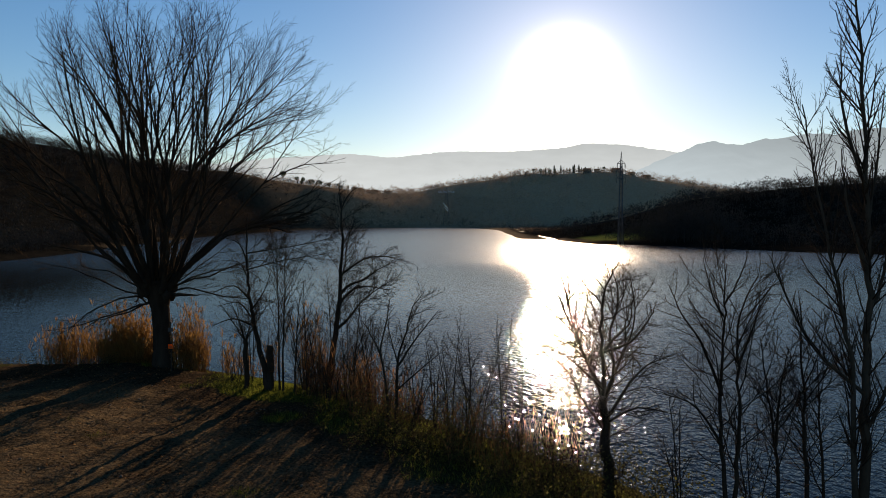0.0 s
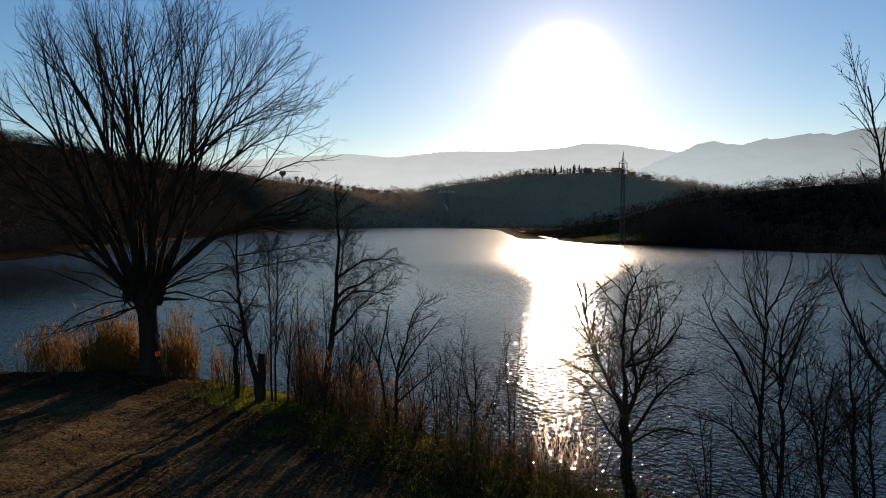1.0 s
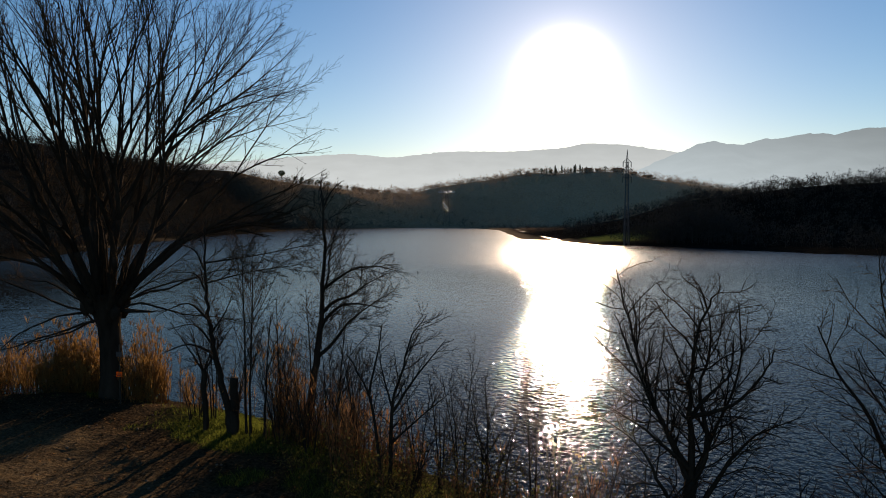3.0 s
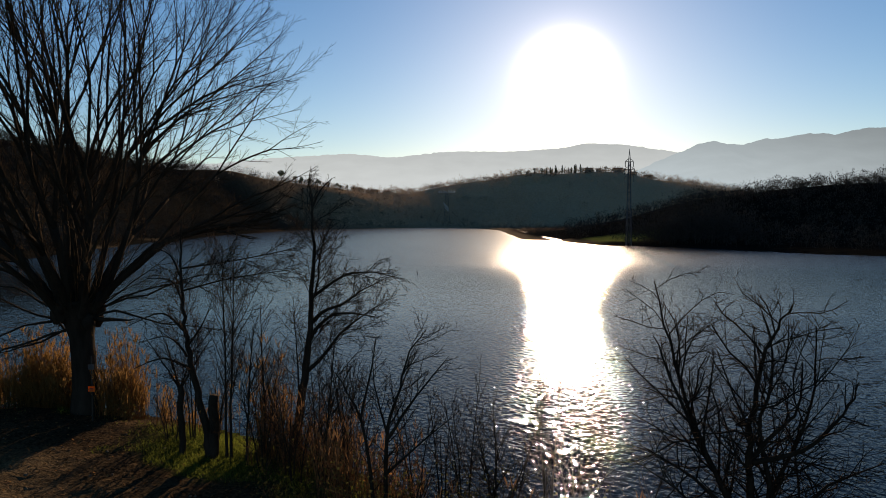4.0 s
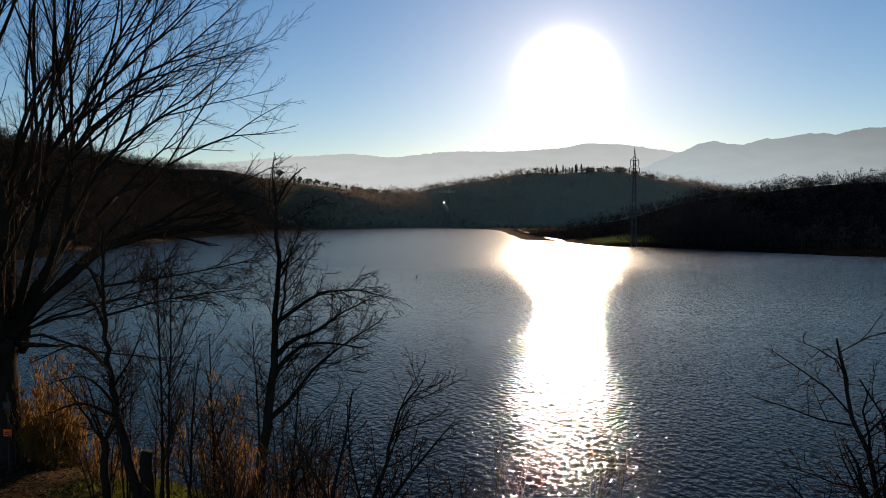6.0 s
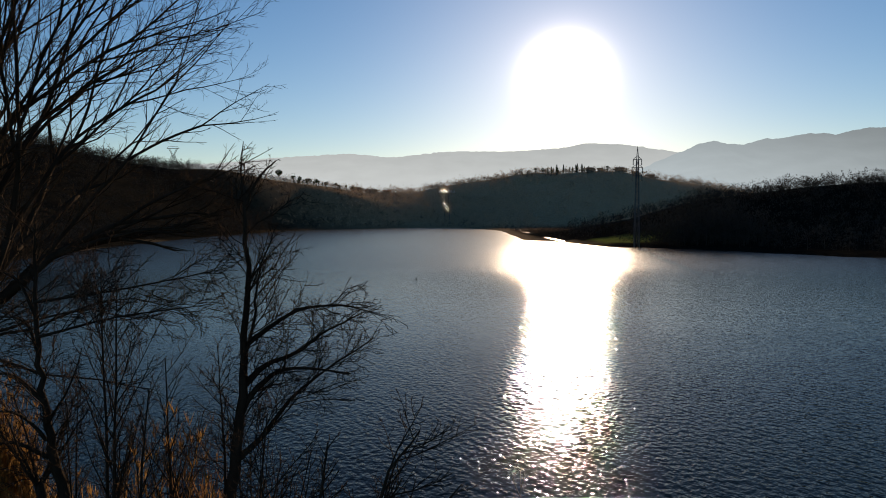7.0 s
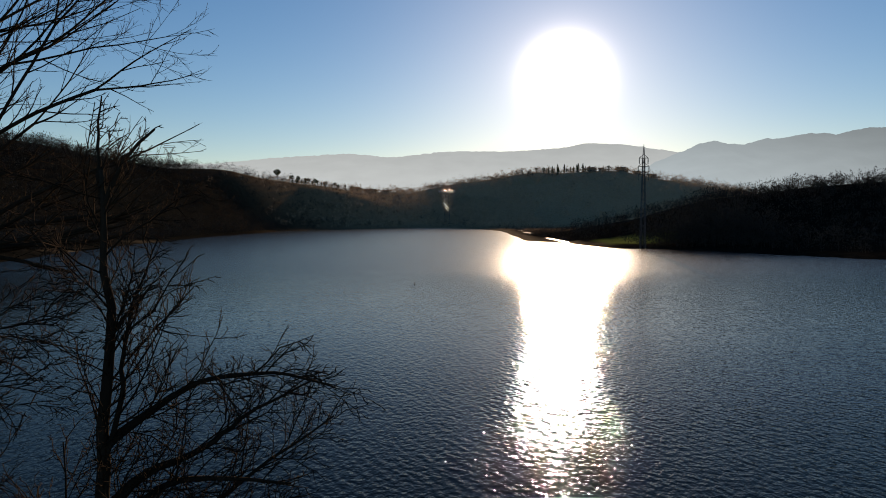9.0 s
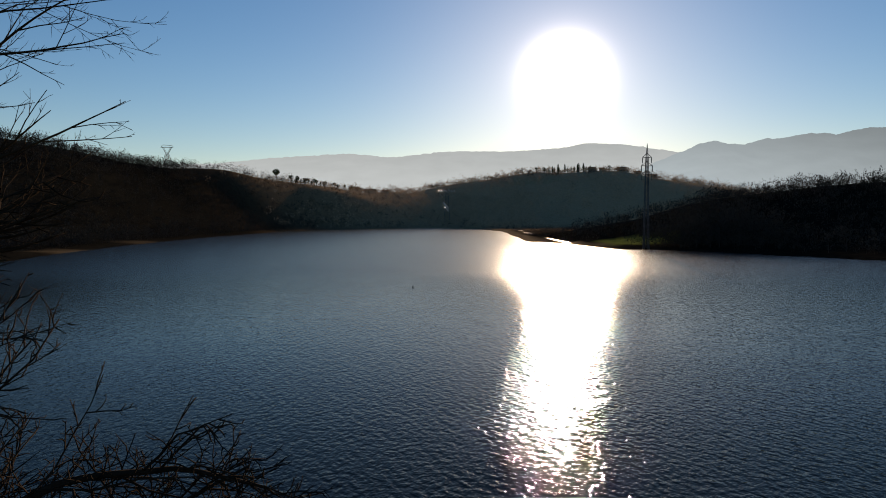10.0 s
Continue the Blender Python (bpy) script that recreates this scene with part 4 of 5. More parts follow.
for x, y, wide, tall, n, leaves in (
    (-3.4, 20.6, 0.9, 1.5, 30, 60), (-2.6, 20.2, 0.9, 1.7, 30, 60), (-2.0, 18.9, 0.9, 1.4, 30, 200), (-2.9, 18.6, 0.9, 1.1, 26, 240), (-1.4, 17.2, 1.0, 1.2, 30, 320),
    (-0.5, 18.4, 0.9, 1.6, 32, 120), (-0.2, 16.6, 1.0, 1.3, 30, 320), (0.6, 16.2, 0.9, 1.4, 30, 320), (0.2, 15.2, 1.0, 1.0, 28, 420), (1.2, 16.4, 0.9, 1.7, 32, 200),
    (1.2, 14.6, 1.0, 1.1, 30, 460), (2.0, 15.0, 0.9, 1.5, 32, 320), (2.2, 13.3, 1.0, 1.3, 30, 520), (3.0, 13.8, 0.8, 1.4, 28, 420), (3.6, 12.2, 0.9, 1.3, 28, 520),
    (2.6, 11.8, 1.0, 1.2, 28, 420), (4.6, 10.4, 0.9, 1.2, 28, 320), (5.4, 9.8, 0.9, 1.2, 28, 260), (-4.0, 21.6, 0.8, 1.4, 28, 60), (-1.6, 16.0, 1.0, 0.8, 26, 360),
    (5.9, 11.0, 0.7, 1.3, 26, 200), (6.6, 9.3, 0.8, 1.3, 26, 160),
):
    bush(x, y, wide * 1.1, tall, int(x * 37 + y * 101), n, leaves * 3)
for x, y, s in ((-4.25, 21.6, 0.5), (-1.75, 18.3, 0.45), (-3.0, 20.9, 0.4)):
    bush(x, y, s, 2.6 if x < -4 else 2.0, int(x * 50 + 900), 5, 34, RUST_LEAF, "thin shrub holding a few withered orange leaves")


def reed_bed(x0, x1, y0, y1, count, tall, seed, label, mat=REED):
    blades, plumes = (5, 7) if mat == REED else (2, 3)
    rng = random.Random(seed)
    verts, faces = [], []
    for _ in range(count):
        x, y = rng.uniform(x0, x1), rng.uniform(y0, y1)
        z = height(x, y) - 0.1
        h = tall * rng.uniform(0.55, 1.12) * (0.86 + 0.3 * math.sin(x * 2.9 + 1.7 * math.sin(y * 2.1)))
        lean = Vector((rng.gauss(0, 0.15), rng.gauss(0, 0.13), 1)).normalized()
        a = rng.random() * 6.283
        side = Vector((math.cos(a), math.sin(a), 0))
        foot = Vector((x, y, z))
        tube((verts, faces), [foot, foot + lean * h * 0.6, foot + lean * h], [0.008, 0.006, 0.003], 3)
        for _ in range(blades):
            p = foot + lean * h * rng.uniform(0.25, 0.85)
            b = rng.random() * 6.283
            d = Vector((math.cos(b), math.sin(b), 0))
            out = rng.uniform(0.12, 0.3)
            s = Vector((-d.y, d.x, 0)) * (0.007 if mat == REED else 0.005)
            f = len(verts)
            verts.extend(tuple(q) for q in (p - s, p + s, p + d * out * 0.5 + Vector((0, 0, out * 1.1)) + s, p + d * out * 0.5 + Vector((0, 0, out * 1.1)) - s, p + d * out + Vector((0, 0, out * 1.3))))
            faces.extend([(f, f + 1, f + 2, f + 3), (f + 3, f + 2, f + 4)])
        if rng.random() < 0.75:
            top = foot + lean * h
            for _ in range(plumes):
                b = rng.random() * 6.283
                d = Vector((math.cos(b) * 0.35, math.sin(b) * 0.35, 1)) * rng.uniform(0.12, 0.3)
                f = len(verts)
                verts.extend(tuple(q) for q in (top, top + d * 0.5 + side * 0.01, top + d, top + d * 0.5 - side * 0.01))
                faces.append((f, f + 1, f + 2, f + 3))
    return stuff("reeds", (verts, faces), mat, label, "reeds")


reed_bed(-15.2, -11.0, 25.3, 26.8, 560, 1.45, 1, "stand of dry golden reeds behind the willow")
reed_bed(-13.0, -10.6, 25.4, 26.9, 520, 1.95, 2, "tall dry golden reeds behind the willow trunk")
reed_bed(-9.9, -8.9, 24.6, 25.9, 300, 2.2, 3, "clump of dry orange reeds beside the willow")
reed_bed(-8.0, -5.8, 23.2, 24.6, 60, 1.2, 4, "sparse dry reeds between the trees")
reed_bed(-4.5, -2.2, 20.4, 22.4, 330, 1.6, 5, "reddish brown dry stalks round the tree feet", STALK)
reed_bed(-4.6, -3.9, 21.3, 22.3, 40, 2.2, 6, "tall dry reed plumes on the waterside")
reed_bed(-2.6, -0.6, 18.2, 20.2, 200, 1.35, 7, "brown dry stalks along the waterside", STALK)
reed_bed(0.0, 3.2, 14.6, 17.4, 200, 1.1, 8, "dark dry stalks along the waterside", STALK)
for k, (x, y) in enumerate(((-14.4, 25.0), (-13.3, 24.9), (-12.1, 24.8), (-9.0, 24.3), (-15.6, 25.8), (-16.8, 25.6), (-18.0, 26.0), (-19.3, 25.7), (-20.6, 26.1))):
    bush(x, y, 1.1, 0.55, 400 + k, 26, 300, LEAF, "low dark scrub on the lake edge")


def scatter_grass(count, seed):
    rng = np.random.default_rng(seed)
    x, y = rng.uniform(-15, 5.5, count * 6), rng.uniform(8, 26, count * 6)
    z, sd = land(x, y)
    keep = (rng.random(x.size) < turf_at(x, y, sd) * np.where(sd < 0.4, 0, 1)) & (sd > 0.3)
    x, y, z = x[keep][:count], y[keep][:count], z[keep][:count]
    n = x.size
    a, h = rng.uniform(0, 6.283, n), rng.uniform(0.05, 0.14, n)
    bx, by = rng.normal(0, 0.07, n), rng.normal(0, 0.07, n)
    w = 0.007
    c = np.empty((n, 3, 3))
    c[:, 0] = np.column_stack([x - w * np.cos(a), y - w * np.sin(a), z - 0.01])
    c[:, 1] = np.column_stack([x + w * np.cos(a), y + w * np.sin(a), z - 0.01])
    c[:, 2] = np.column_stack([x + bx, y + by, z + h])
    stuff("grass", (c.reshape(-1, 3).tolist(), np.arange(n * 3).reshape(n, 3).tolist()), BLADE, "short green grass tufts on the bank", "grass")


scatter_grass(42000, 4)


def litter(count, seed):
    """Dead leaves and crumbs of earth on the trodden clearing."""
    rng = random.Random(seed)
    leaves, stones = ([], []), ([], [])
    for _ in range(count):
        x, y = rng.uniform(-15, -1.5), rng.uniform(9, 25)
        p = Vector((x, y, height(x, y) + 0.012))
        leafy(leaves, rng, p, rng.uniform(0.03, 0.08))
    for _ in range(count // 16):
        x, y = rng.uniform(-15, -1.5), rng.uniform(9, 25)
        r = rng.uniform(0.012, 0.04)
        p = Vector((x, y, height(x, y)))
        tube(stones, [p - Vector((0, 0, r * 0.4)), p + Vector((r * 0.1, 0, r * 0.2)), p + Vector((0, r * 0.2, r * 0.6))], [r * 0.9, r, r * 0.4], 6)
    stuff("fallen_leaves", leaves, LITTER, "scattered brown dead leaves on the earth", "leaves")
    stuff("pebbles", stones, STONE, "scattered pebbles and clods on the earth", "pebbles", True)


litter(5200, 9)


# ---- waymark by the willow ----
def waymark():
    x, y = -9.68, 24.1
    z = height(x, y)
    ob = thing("waymark_post", (x, y, z), "thin post with an orange sign and a grey board", "sign")
    s = ([], [])
    tube(s, [Vector((0, 0, -0.2)), Vector((0.005, 0, 0.8)), Vector((0, 0, 1.75))], [0.022, 0.02, 0.018], 7)
    part("post", s, POST, ob)
    s = ([], [])
    boxy(s, (-0.085, -0.035, 0.8), (0.085, -0.022, 0.95))
    plate = part("sign_plate", s, SIGN_ORANGE, ob, "small square orange plate", False)
    s = ([], [])
    boxy(s, (-0.06, -0.042, 0.84), (0.06, -0.036, 0.855))
    boxy(s, (-0.05, -0.042, 0.88), (0.05, -0.036, 0.895))
    part("lettering", s, SIGN_GREY, plate, "two dark bars of unreadable writing", False)
    s = ([], [])
    boxy(s, (-0.08, -0.035, 1.4), (0.08, -0.02, 1.54))
    part("board", s, SIGN_GREY, ob, "dull grey board", False)


waymark()


# ---- distance: masts, woods, houses ----
def lattice(name, x, y, tall, foot, arms, label, head=0.35, arm=STEEL, thick=1.0):
    z = height(x, y)
    ob = thing(name, (x, y, z), label, "pylon")

    def half(h):
        return foot + (head - foot) * min(1.0, h / (tall * 0.86))

    corners = ((-1, -1), (1, -1), (1, 1), (-1, 1))
    levels = [tall * 0.86 * (1 - (1 - i / 11) ** 1.15) for i in range(12)]
    for sx, sy in corners:
        s = ([], [])
        bar(s, (sx * foot, sy * foot, -0.5), (sx * head, sy * head, tall * 0.86), 0.085 * thick)
        bar(s, (sx * head, sy * head, tall * 0.86), (0, 0, tall), 0.06 * thick)
        part("leg", s, STEEL, ob)
    s = ([], [])
    for a, b in zip(levels, levels[1:]):
        ha, hb = half(a), half(b)
        for (ax, ay), (bx, by) in zip(corners, corners[1:] + corners[:1]):
            bar(s, (ax * ha, ay * ha, a), (bx * hb, by * hb, b), 0.045 * thick, 3)
            bar(s, (bx * ha, by * ha, a), (ax * hb, ay * hb, b), 0.045 * thick, 3)
            bar(s, (ax * hb, ay * hb, b), (bx * hb, by * hb, b), 0.04 * thick, 3)
    part("bracing", s, STEEL, ob)
    for h, reach in arms:
        s = ([], [])
        for sx in (-1, 1):
            bar(s, (0, -head, h), (sx * reach, 0, h + 0.1), 0.06)
            bar(s, (0, head, h), (sx * reach, 0, h + 0.1), 0.06)
            bar(s, (0, 0, h + 0.8), (sx * reach, 0, h + 0.1), 0.05)
        crossarm = part("crossarm", s, arm, ob)
        for sx in (-1, 1):
            s = ([], [])
            tube(s, [Vector((sx * reach, 0, h + 0.05 - k * 0.14)) for k in range(9)], [0.05, 0.12, 0.05, 0.12, 0.05, 0.12, 0.05, 0.12, 0.04], 6)
            part("insulator", s, PANE, crossarm)
    return ob


lattice("pylon", 38.8, 149.2, 20.3, 0.5, [(14.4, 0.95), (16.0, 1.05), (17.6, 0.85)], "slim steel lattice power pylon on the far shore", head=0.2, thick=0.65)
bright = lattice("pylon", 2.2, 436, 24.0, 2.0, [(20.6, 5.3)], "steel pylon with new braces and crossarm catching the sun", head=0.7, arm=BRIGHT_STEEL)
for x0, z0, length in ((-2.2, 14.2, 4.6), (-1.7, 13.0, 4.2), (-1.6, 11.6, 3.6), (-0.6, 10.6, 2.4), (-5.2, 21.6, 0.9), (-4.0, 22.0, 1.1), (-2.2, 22.2, 1.5), (-1.0, 21.6, 1.3), (0.8, 22.3, 1.5), (2.4, 22.0, 1.1), (4.2, 21.8, 0.9)):
    brace = ([], [])
    bar(brace, (x0, -0.75, z0), (x0 + 0.7 * length, -0.75, z0 - 0.714 * length), 0.19, 8)
    part("brace", brace, BRIGHT_STEEL, bright, "shining new zinc brace")


def fork_pylon(x, y, tall):
    z = height(x, y)
    ob = thing("pylon", (x, y, z), "fork-headed steel pylon on the wooded ridge", "pylon")
    s = ([], [])
    waist = tall * 0.62
    for sx in (-1, 1):
        for sy in (-1, 1):
            bar(s, (sx * 2.2, sy * 2.2, -0.5), (sx * 0.5, sy * 0.5, waist), 0.13)
    for i in range(8):
        a, b = waist * i / 8, waist * (i + 1) / 8
        ha, hb = 2.2 - 1.7 * i / 8, 2.2 - 1.7 * (i + 1) / 8
        for sy in (-1, 1):
            bar(s, (-ha, sy * ha, a), (hb, sy * hb, b), 0.06, 3)
            bar(s, (ha, sy * ha, a), (-hb, sy * hb, b), 0.06, 3)
    part("body", s, STEEL, ob)
    for sx in (-1, 1):
        s = ([], [])
        bar(s, (sx * 0.5, 0, waist), (sx * 2.0, 0, tall * 0.9), 0.13)
        bar(s, (0, 0, waist), (sx * 1.5, 0, tall * 0.9), 0.09)
        for k in range(4):
            f = (k + 0.5) / 4
            bar(s, (sx * (0.5 + 1.5 * f), 0, waist + (tall * 0.9 - waist) * f), (sx * 1.5 * min(1, f + 0.2), 0, waist + (tall * 0.9 - waist) * min(1, f + 0.2)), 0.05, 3)
        part("fork", s, STEEL, ob)
    s = ([], [])
    bar(s, (-2.7, 0, tall * 0.9), (2.7, 0, tall * 0.9), 0.12)
    bar(s, (-2.7, 0, tall * 0.9), (-1.9, 0, tall), 0.08)
    bar(s, (2.7, 0, tall * 0.9), (1.9, 0, tall), 0.08)
    bar(s, (-1.9, 0, tall), (1.9, 0, tall * 0.97), 0.08)
    part("crossarm", s, STEEL, ob)


fork_pylon(-118.5, 312, 10)


def woods(name, box, count, tall, seed, label, sprays=34, test=None, mat=WOODS, coarse=1.0):
    """Distant leafless trees: a stem each and fine twigs in a few rounded lobes, pointing up and outwards."""
    pick = np.random.default_rng(seed)
    x, y = pick.uniform(box[0], box[1], count * 5), pick.uniform(box[2], box[3], count * 5)
    z, sd = land(x, y)
    ok = sd > 3.5
    if test is not None:
        ok &= test(x, y, z, sd)
    # farther trees take the haze-lightened colour, nearer ones stay dark
    pale = pick.random(x.size) < haze_paling(x, y)
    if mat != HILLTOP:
        ok &= pale if mat == HAZED_GROVE else ~pale
    at = np.column_stack([x, y, z - 0.3])[np.flatnonzero(ok)[:count]]
    n = len(at)
    h = tall * pick.choice((0.45, 0.6, 0.75, 0.9, 1.05), n) * pick.uniform(0.85, 1.2, n)
    size = np.column_stack([h * pick.uniform(0.4, 0.65, n)] * 2 + [h])
    w = 0.007 * h[:, None]
    up, side = np.array((0, 0, 1.0)), np.array((1.0, 0, 0))
    mid = at + up * h[:, None] * 0.5
    stems = np.stack([at - side * w, at + side * w, mid + side * w * 0.4, mid - side * w * 0.4], 1)
    # five lobes a tree, their middles and their sizes
    lobe = np.stack([pick.uniform(-0.5, 0.5, (n, 5)), pick.uniform(-0.5, 0.5, (n, 5)), pick.uniform(0.16, 0.74, (n, 5))], 2) * size[:, None, :] + at[:, None, :]
    bulk = pick.uniform(0.42, 0.66, (n, 5))
    which, row = pick.integers(0, 5, (n, sprays)), np.arange(n)[:, None]
    d = pick.normal((0, 0, 0.25), 1, (n, sprays, 3))
    d *= (pick.uniform(0.2, 0.9, (n, sprays)) / np.linalg.norm(d, axis=2))[:, :, None]
    p = lobe[row, which] + d * size[:, None, :] * np.array((1, 1, 0.42)) * bulk[row, which][:, :, None]
    way = d + pick.normal((0, 0, 0.5), (0.4, 0.4, 0.3), (n, sprays, 3))
    way /= np.linalg.norm(way, axis=2)[:, :, None]
    length = pick.uniform(0.25, 0.6, (n, sprays)) * (0.6 + 0.08 * h)[:, None] * coarse
    tip = p + way * length[:, :, None]
    s = pick.uniform((-1, -1, -0.5), (1, 1, 0.5), (n, sprays, 3))
    s *= (length * pick.uniform(0.12, 0.26, (n, sprays)) / np.linalg.norm(s, axis=2))[:, :, None]
    kites = np.stack([p, p * 0.55 + tip * 0.45 + s, tip, p * 0.45 + tip * 0.55 - s * 0.8], 2).reshape(-1, 4, 3)
    co = np.concatenate([stems, kites]).reshape(-1, 3)
    return stuff(name, (co.tolist(), np.arange(len(co)).reshape(-1, 4).tolist()), mat, label, "woodland")


not_meadow = lambda x, y, z, sd: ((x - 43) / 10) ** 2 + ((y - 172) / 14) ** 2 > 1.1
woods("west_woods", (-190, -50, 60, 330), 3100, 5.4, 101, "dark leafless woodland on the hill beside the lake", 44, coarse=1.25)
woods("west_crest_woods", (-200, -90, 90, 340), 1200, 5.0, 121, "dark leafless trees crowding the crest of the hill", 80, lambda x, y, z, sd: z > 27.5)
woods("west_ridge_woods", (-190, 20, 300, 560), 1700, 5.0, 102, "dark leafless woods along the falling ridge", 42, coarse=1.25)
woods("ridge_groves", (-190, 20, 300, 560), 1900, 5.0, 112, "leafless groves along the falling ridge, paled for haze", 38, mat=HAZED_GROVE, coarse=1.35)
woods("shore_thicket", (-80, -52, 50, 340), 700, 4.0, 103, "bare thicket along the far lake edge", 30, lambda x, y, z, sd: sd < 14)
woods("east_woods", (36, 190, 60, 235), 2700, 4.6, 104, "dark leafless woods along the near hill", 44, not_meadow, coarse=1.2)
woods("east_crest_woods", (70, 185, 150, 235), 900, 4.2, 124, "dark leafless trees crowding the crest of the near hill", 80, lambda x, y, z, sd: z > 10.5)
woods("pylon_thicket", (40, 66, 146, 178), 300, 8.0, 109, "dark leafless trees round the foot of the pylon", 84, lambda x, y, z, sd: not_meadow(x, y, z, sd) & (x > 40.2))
woods("head_groves", (-60, 60, 380, 520), 1200, 6.0, 105, "leafless trees at the head of the lake, paled for haze", 26, lambda x, y, z, sd: (np.abs(x - 2.2) > 7) | (y > 442), mat=HAZED_GROVE, coarse=1.5)
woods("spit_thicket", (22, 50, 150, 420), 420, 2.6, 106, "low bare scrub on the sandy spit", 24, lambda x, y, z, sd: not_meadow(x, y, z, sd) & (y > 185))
woods("village_groves", (-40, 330, 440, 640), 3400, 6.5, 107, "leafless groves on the village hill, paled for haze", 30, mat=HAZED_GROVE, coarse=1.8)
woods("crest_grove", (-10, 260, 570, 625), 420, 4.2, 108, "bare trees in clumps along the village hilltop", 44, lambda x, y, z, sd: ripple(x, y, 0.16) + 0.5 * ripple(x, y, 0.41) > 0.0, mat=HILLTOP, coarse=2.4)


def cypress(x, y, tall, seed):
    rng = random.Random(seed)
    ob = thing("cypress_tree", (x, y, height(x, y)), "dark narrow cypress on the hilltop", "tree", "cypresses on the hill")
    s = ([], [])
    tube(s, [Vector((0, 0, -0.3)), Vector((0, 0, tall * 0.5))], [0.2, 0.1], 6)
    part("trunk", s, BARK, ob)
    verts, faces = [], []
    for _ in range(150):
        f = rng.random()
        r = tall * 0.13 * math.sin(math.pi * min(1, f * 0.85 + 0.12)) ** 0.7
        a = rng.random() * 6.283
        p = Vector((math.cos(a) * r * rng.uniform(0.4, 1), math.sin(a) * r * rng.uniform(0.4, 1), 0.4 + f * (tall - 0.8)))
        u = Vector((rng.gauss(0, 0.3), rng.gauss(0, 0.3), 1)).normalized() * tall * 0.09
        w = Vector((math.sin(a), -math.cos(a), 0)) * tall * 0.035
        k = len(verts)
        verts.extend(tuple(q) for q in (p - u * 0.4, p + w, p + u, p - w))
        faces.append((k, k + 1, k + 2, k + 3))
    part("crown", (verts, faces), CONIFER, ob, smooth=False)


def pine(x, y, tall, seed):
    rng = random.Random(seed)
    ob = thing("pine_tree", (x, y, height(x, y)), "dark round-headed pine standing above the woods", "tree", "pines on the ridge")
    s = ([], [])
    tube(s, [Vector((0, 0, -0.3)), Vector((0.1, 0, tall * 0.6)), Vector((0, 0, tall * 0.85))], [0.25, 0.17, 0.08], 6)
    part("trunk", s, BARK, ob)
    verts, faces = [], []
    wide, deep = rng.uniform(0.2, 0.36), rng.uniform(0.2, 0.36)
    for _ in range(150):
        d = Vector((rng.gauss(0, 1), rng.gauss(0, 1), rng.gauss(0, 1))).normalized() * rng.uniform(0.5, 1)
        p = Vector((d.x * tall * wide, d.y * tall * wide, tall * (1 - deep) + d.z * tall * deep))
        u = Vector((rng.gauss(0, 1), rng.gauss(0, 1), rng.gauss(0.4, 1))).normalized() * tall * 0.06
        w = u.orthogonal().normalized() * tall * 0.045
        k = len(verts)
        verts.extend(tuple(q) for q in (p - u, p + w, p + u, p - w))
        faces.append((k, k + 1, k + 2, k + 3))
    part("crown", (verts, faces), CONIFER, ob, smooth=False)


rng = random.Random(77)
for i in range(14):
    cypress(88 + i * 2.7 + rng.uniform(-0.8, 0.8), 592 + rng.uniform(-4, 6), rng.uniform(4.5, 8.0), 200 + i)
for x, y, h in ((84, 590, 5), (78, 592, 4.6), (140, 596, 5), (148, 597, 4), (156, 596, 4.6)):
    pine(x, y, h, int(x))
pine(-97, 415, 7.5, 300)
for k in range(26):
    f = (k + rng.uniform(0, 0.8)) / 26
    f = f * f if k % 3 else f
    pine(-91 + 33 * f + rng.uniform(-2, 2), 430 + 66 * f + rng.uniform(-5, 5), rng.uniform(2.0, 4.4) * (1.15 - 0.4 * f), 310 + k)


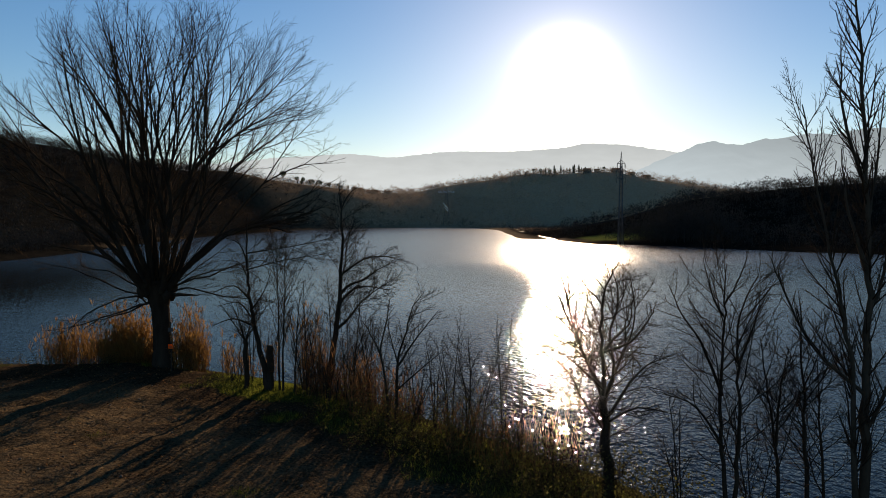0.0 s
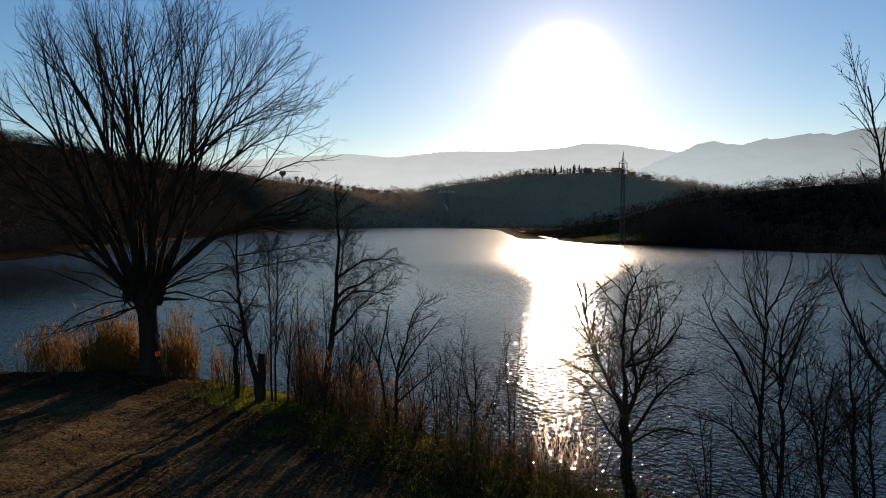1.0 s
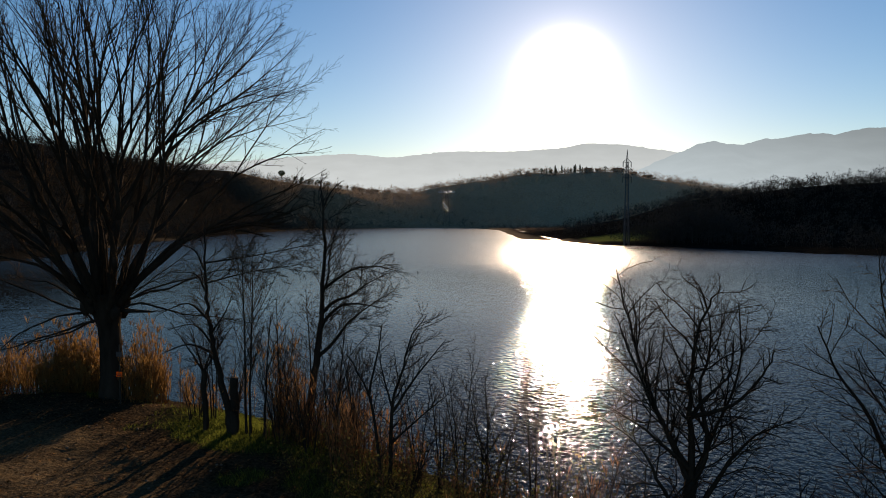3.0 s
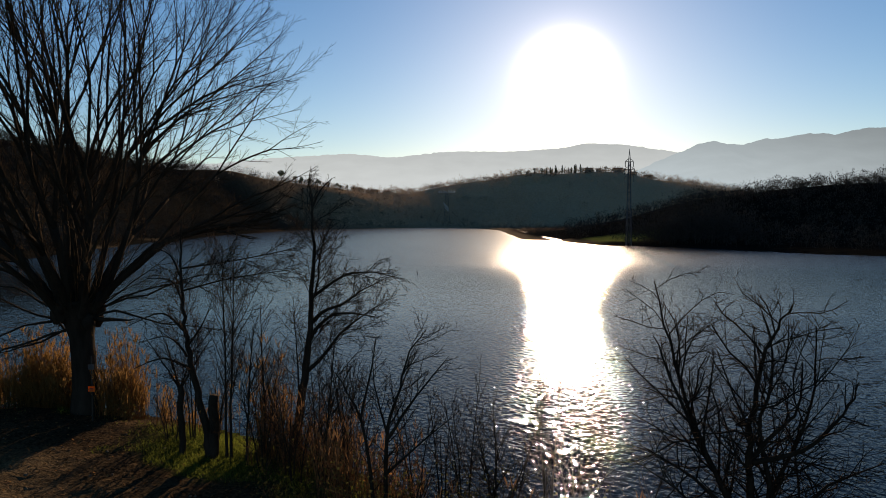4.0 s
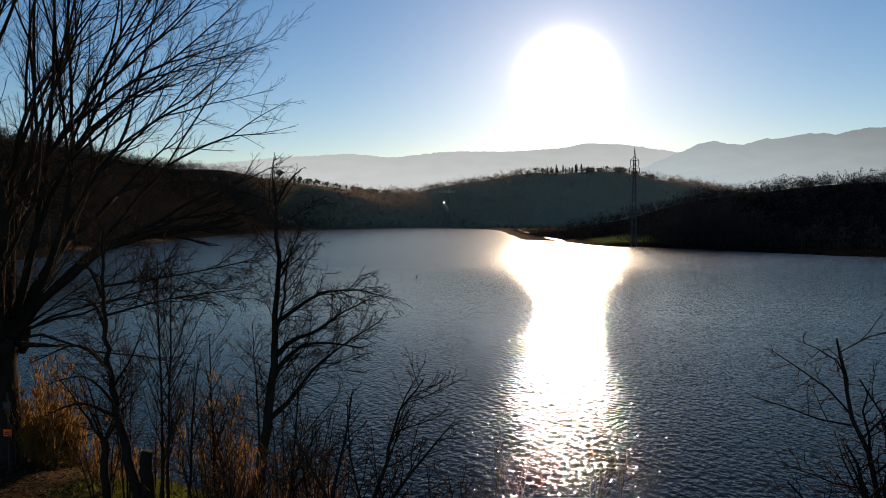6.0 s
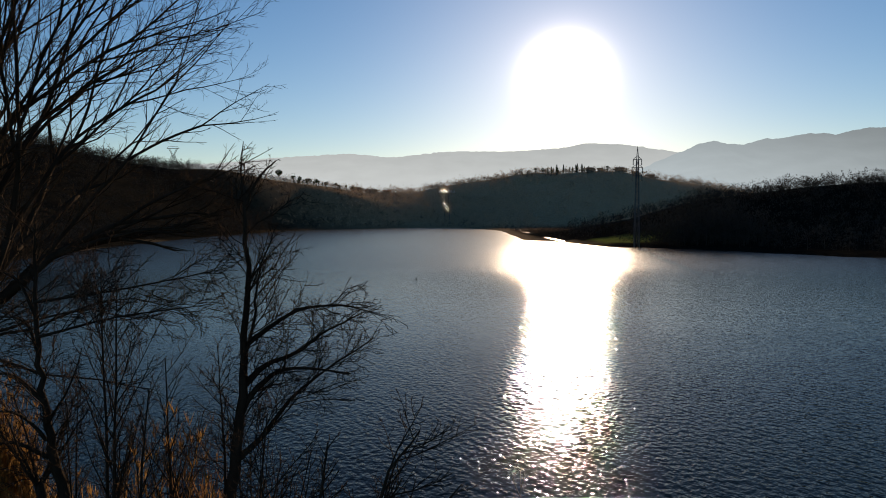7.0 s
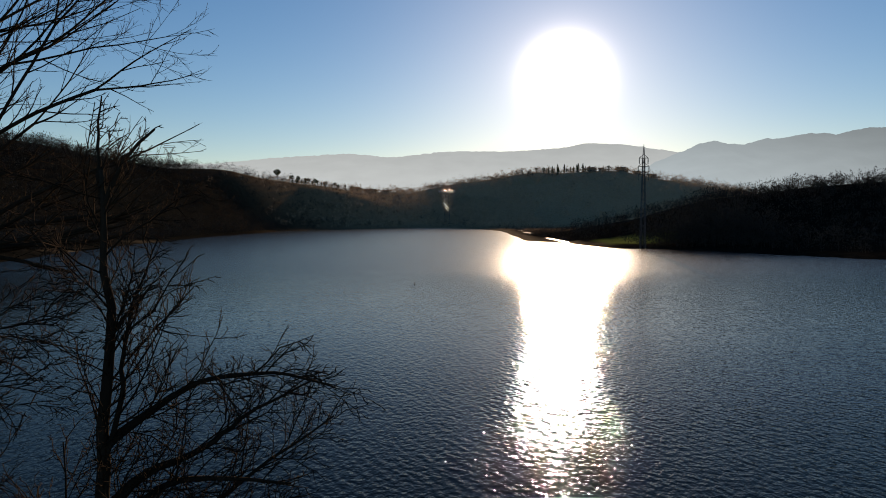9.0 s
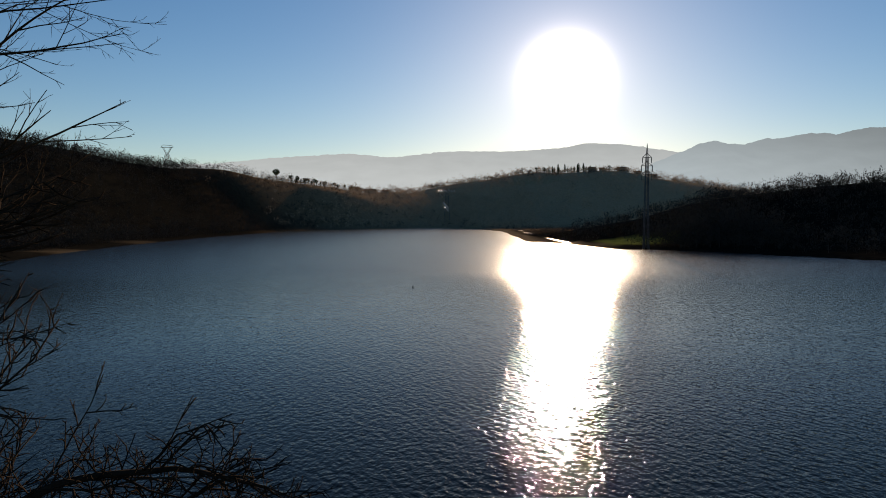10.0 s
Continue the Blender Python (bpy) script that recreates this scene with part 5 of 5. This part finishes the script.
def house(x, y, wide, deep, tall, turn, label):
    ob = thing("house", (x, y, height(x, y) - 0.9), label, "house", "houses on the hill")
    ob.rotation_euler = (0, 0, radians(turn))
    s = ([], [])
    boxy(s, (-wide / 2, -deep / 2, 0), (wide / 2, deep / 2, tall))
    part("wall", s, PLASTER, ob, smooth=False)
    w, d, r = wide / 2 + 0.4, deep / 2 + 0.4, tall + wide * 0.18
    s = ([(-w, -d, tall), (w, -d, tall), (w, d, tall), (-w, d, tall), (-w, 0, r), (w, 0, r), (-w, -d, tall - 0.2), (w, -d, tall - 0.2), (w, d, tall - 0.2), (-w, d, tall - 0.2)],
         [(0, 1, 5, 4), (2, 3, 4, 5), (0, 4, 3), (1, 2, 5), (6, 7, 1, 0), (8, 9, 3, 2), (7, 8, 2, 1), (9, 6, 0, 3), (9, 8, 7, 6)])
    part("roof", s, ROOF, ob, smooth=False)
    for floor in range(int(tall // 2.8)):
        for k in range(int(wide // 3)):
            cx, cz = -wide / 2 + 1.5 + k * 3, 1.2 + floor * 2.8
            s = ([], [])
            boxy(s, (cx - 0.5, -deep / 2 - 0.06, cz), (cx + 0.5, -deep / 2 + 0.05, cz + 1.3))
            part("window", s, PANE, ob, smooth=False)


for args in ((125, 594, 10, 8, 6.0, 8), (134, 597, 8, 7, 5.6, -10), (150, 594, 12, 9, 6.2, 4), (164, 596, 9, 8, 5.6, 14), (178, 598, 10, 8, 5.6, -6), (-62, 497, 12, 8, 5.4, 20), (-52, 504, 14, 8, 4.6, -10), (-42, 518, 9, 7, 4.6, 5)):
    x, y, w, d, h, a = args
    house(x, y, w * 0.55, d * 0.55, h * 0.6, a, "plastered country house with a tiled roof among trees")


# ---- a small float out on the water ----
def lake_float():
    ob = thing("buoy", (-2.9, 78, 0), "small dark float riding on the lake", "buoy")
    s = ([], [])
    tube(s, [Vector((0, 0, -0.1)), Vector((0, 0, 0.0)), Vector((0, 0, 0.12)), Vector((0, 0, 0.16))], [0.04, 0.065, 0.05, 0.02], 10)
    part("body", s, BIRD, ob)
    s = ([], [])
    tube(s, [Vector((0, 0, 0.14)), Vector((0.01, 0, 0.25))], [0.025, 0.02], 6)
    part("stick", s, BIRD, ob)


lake_float()
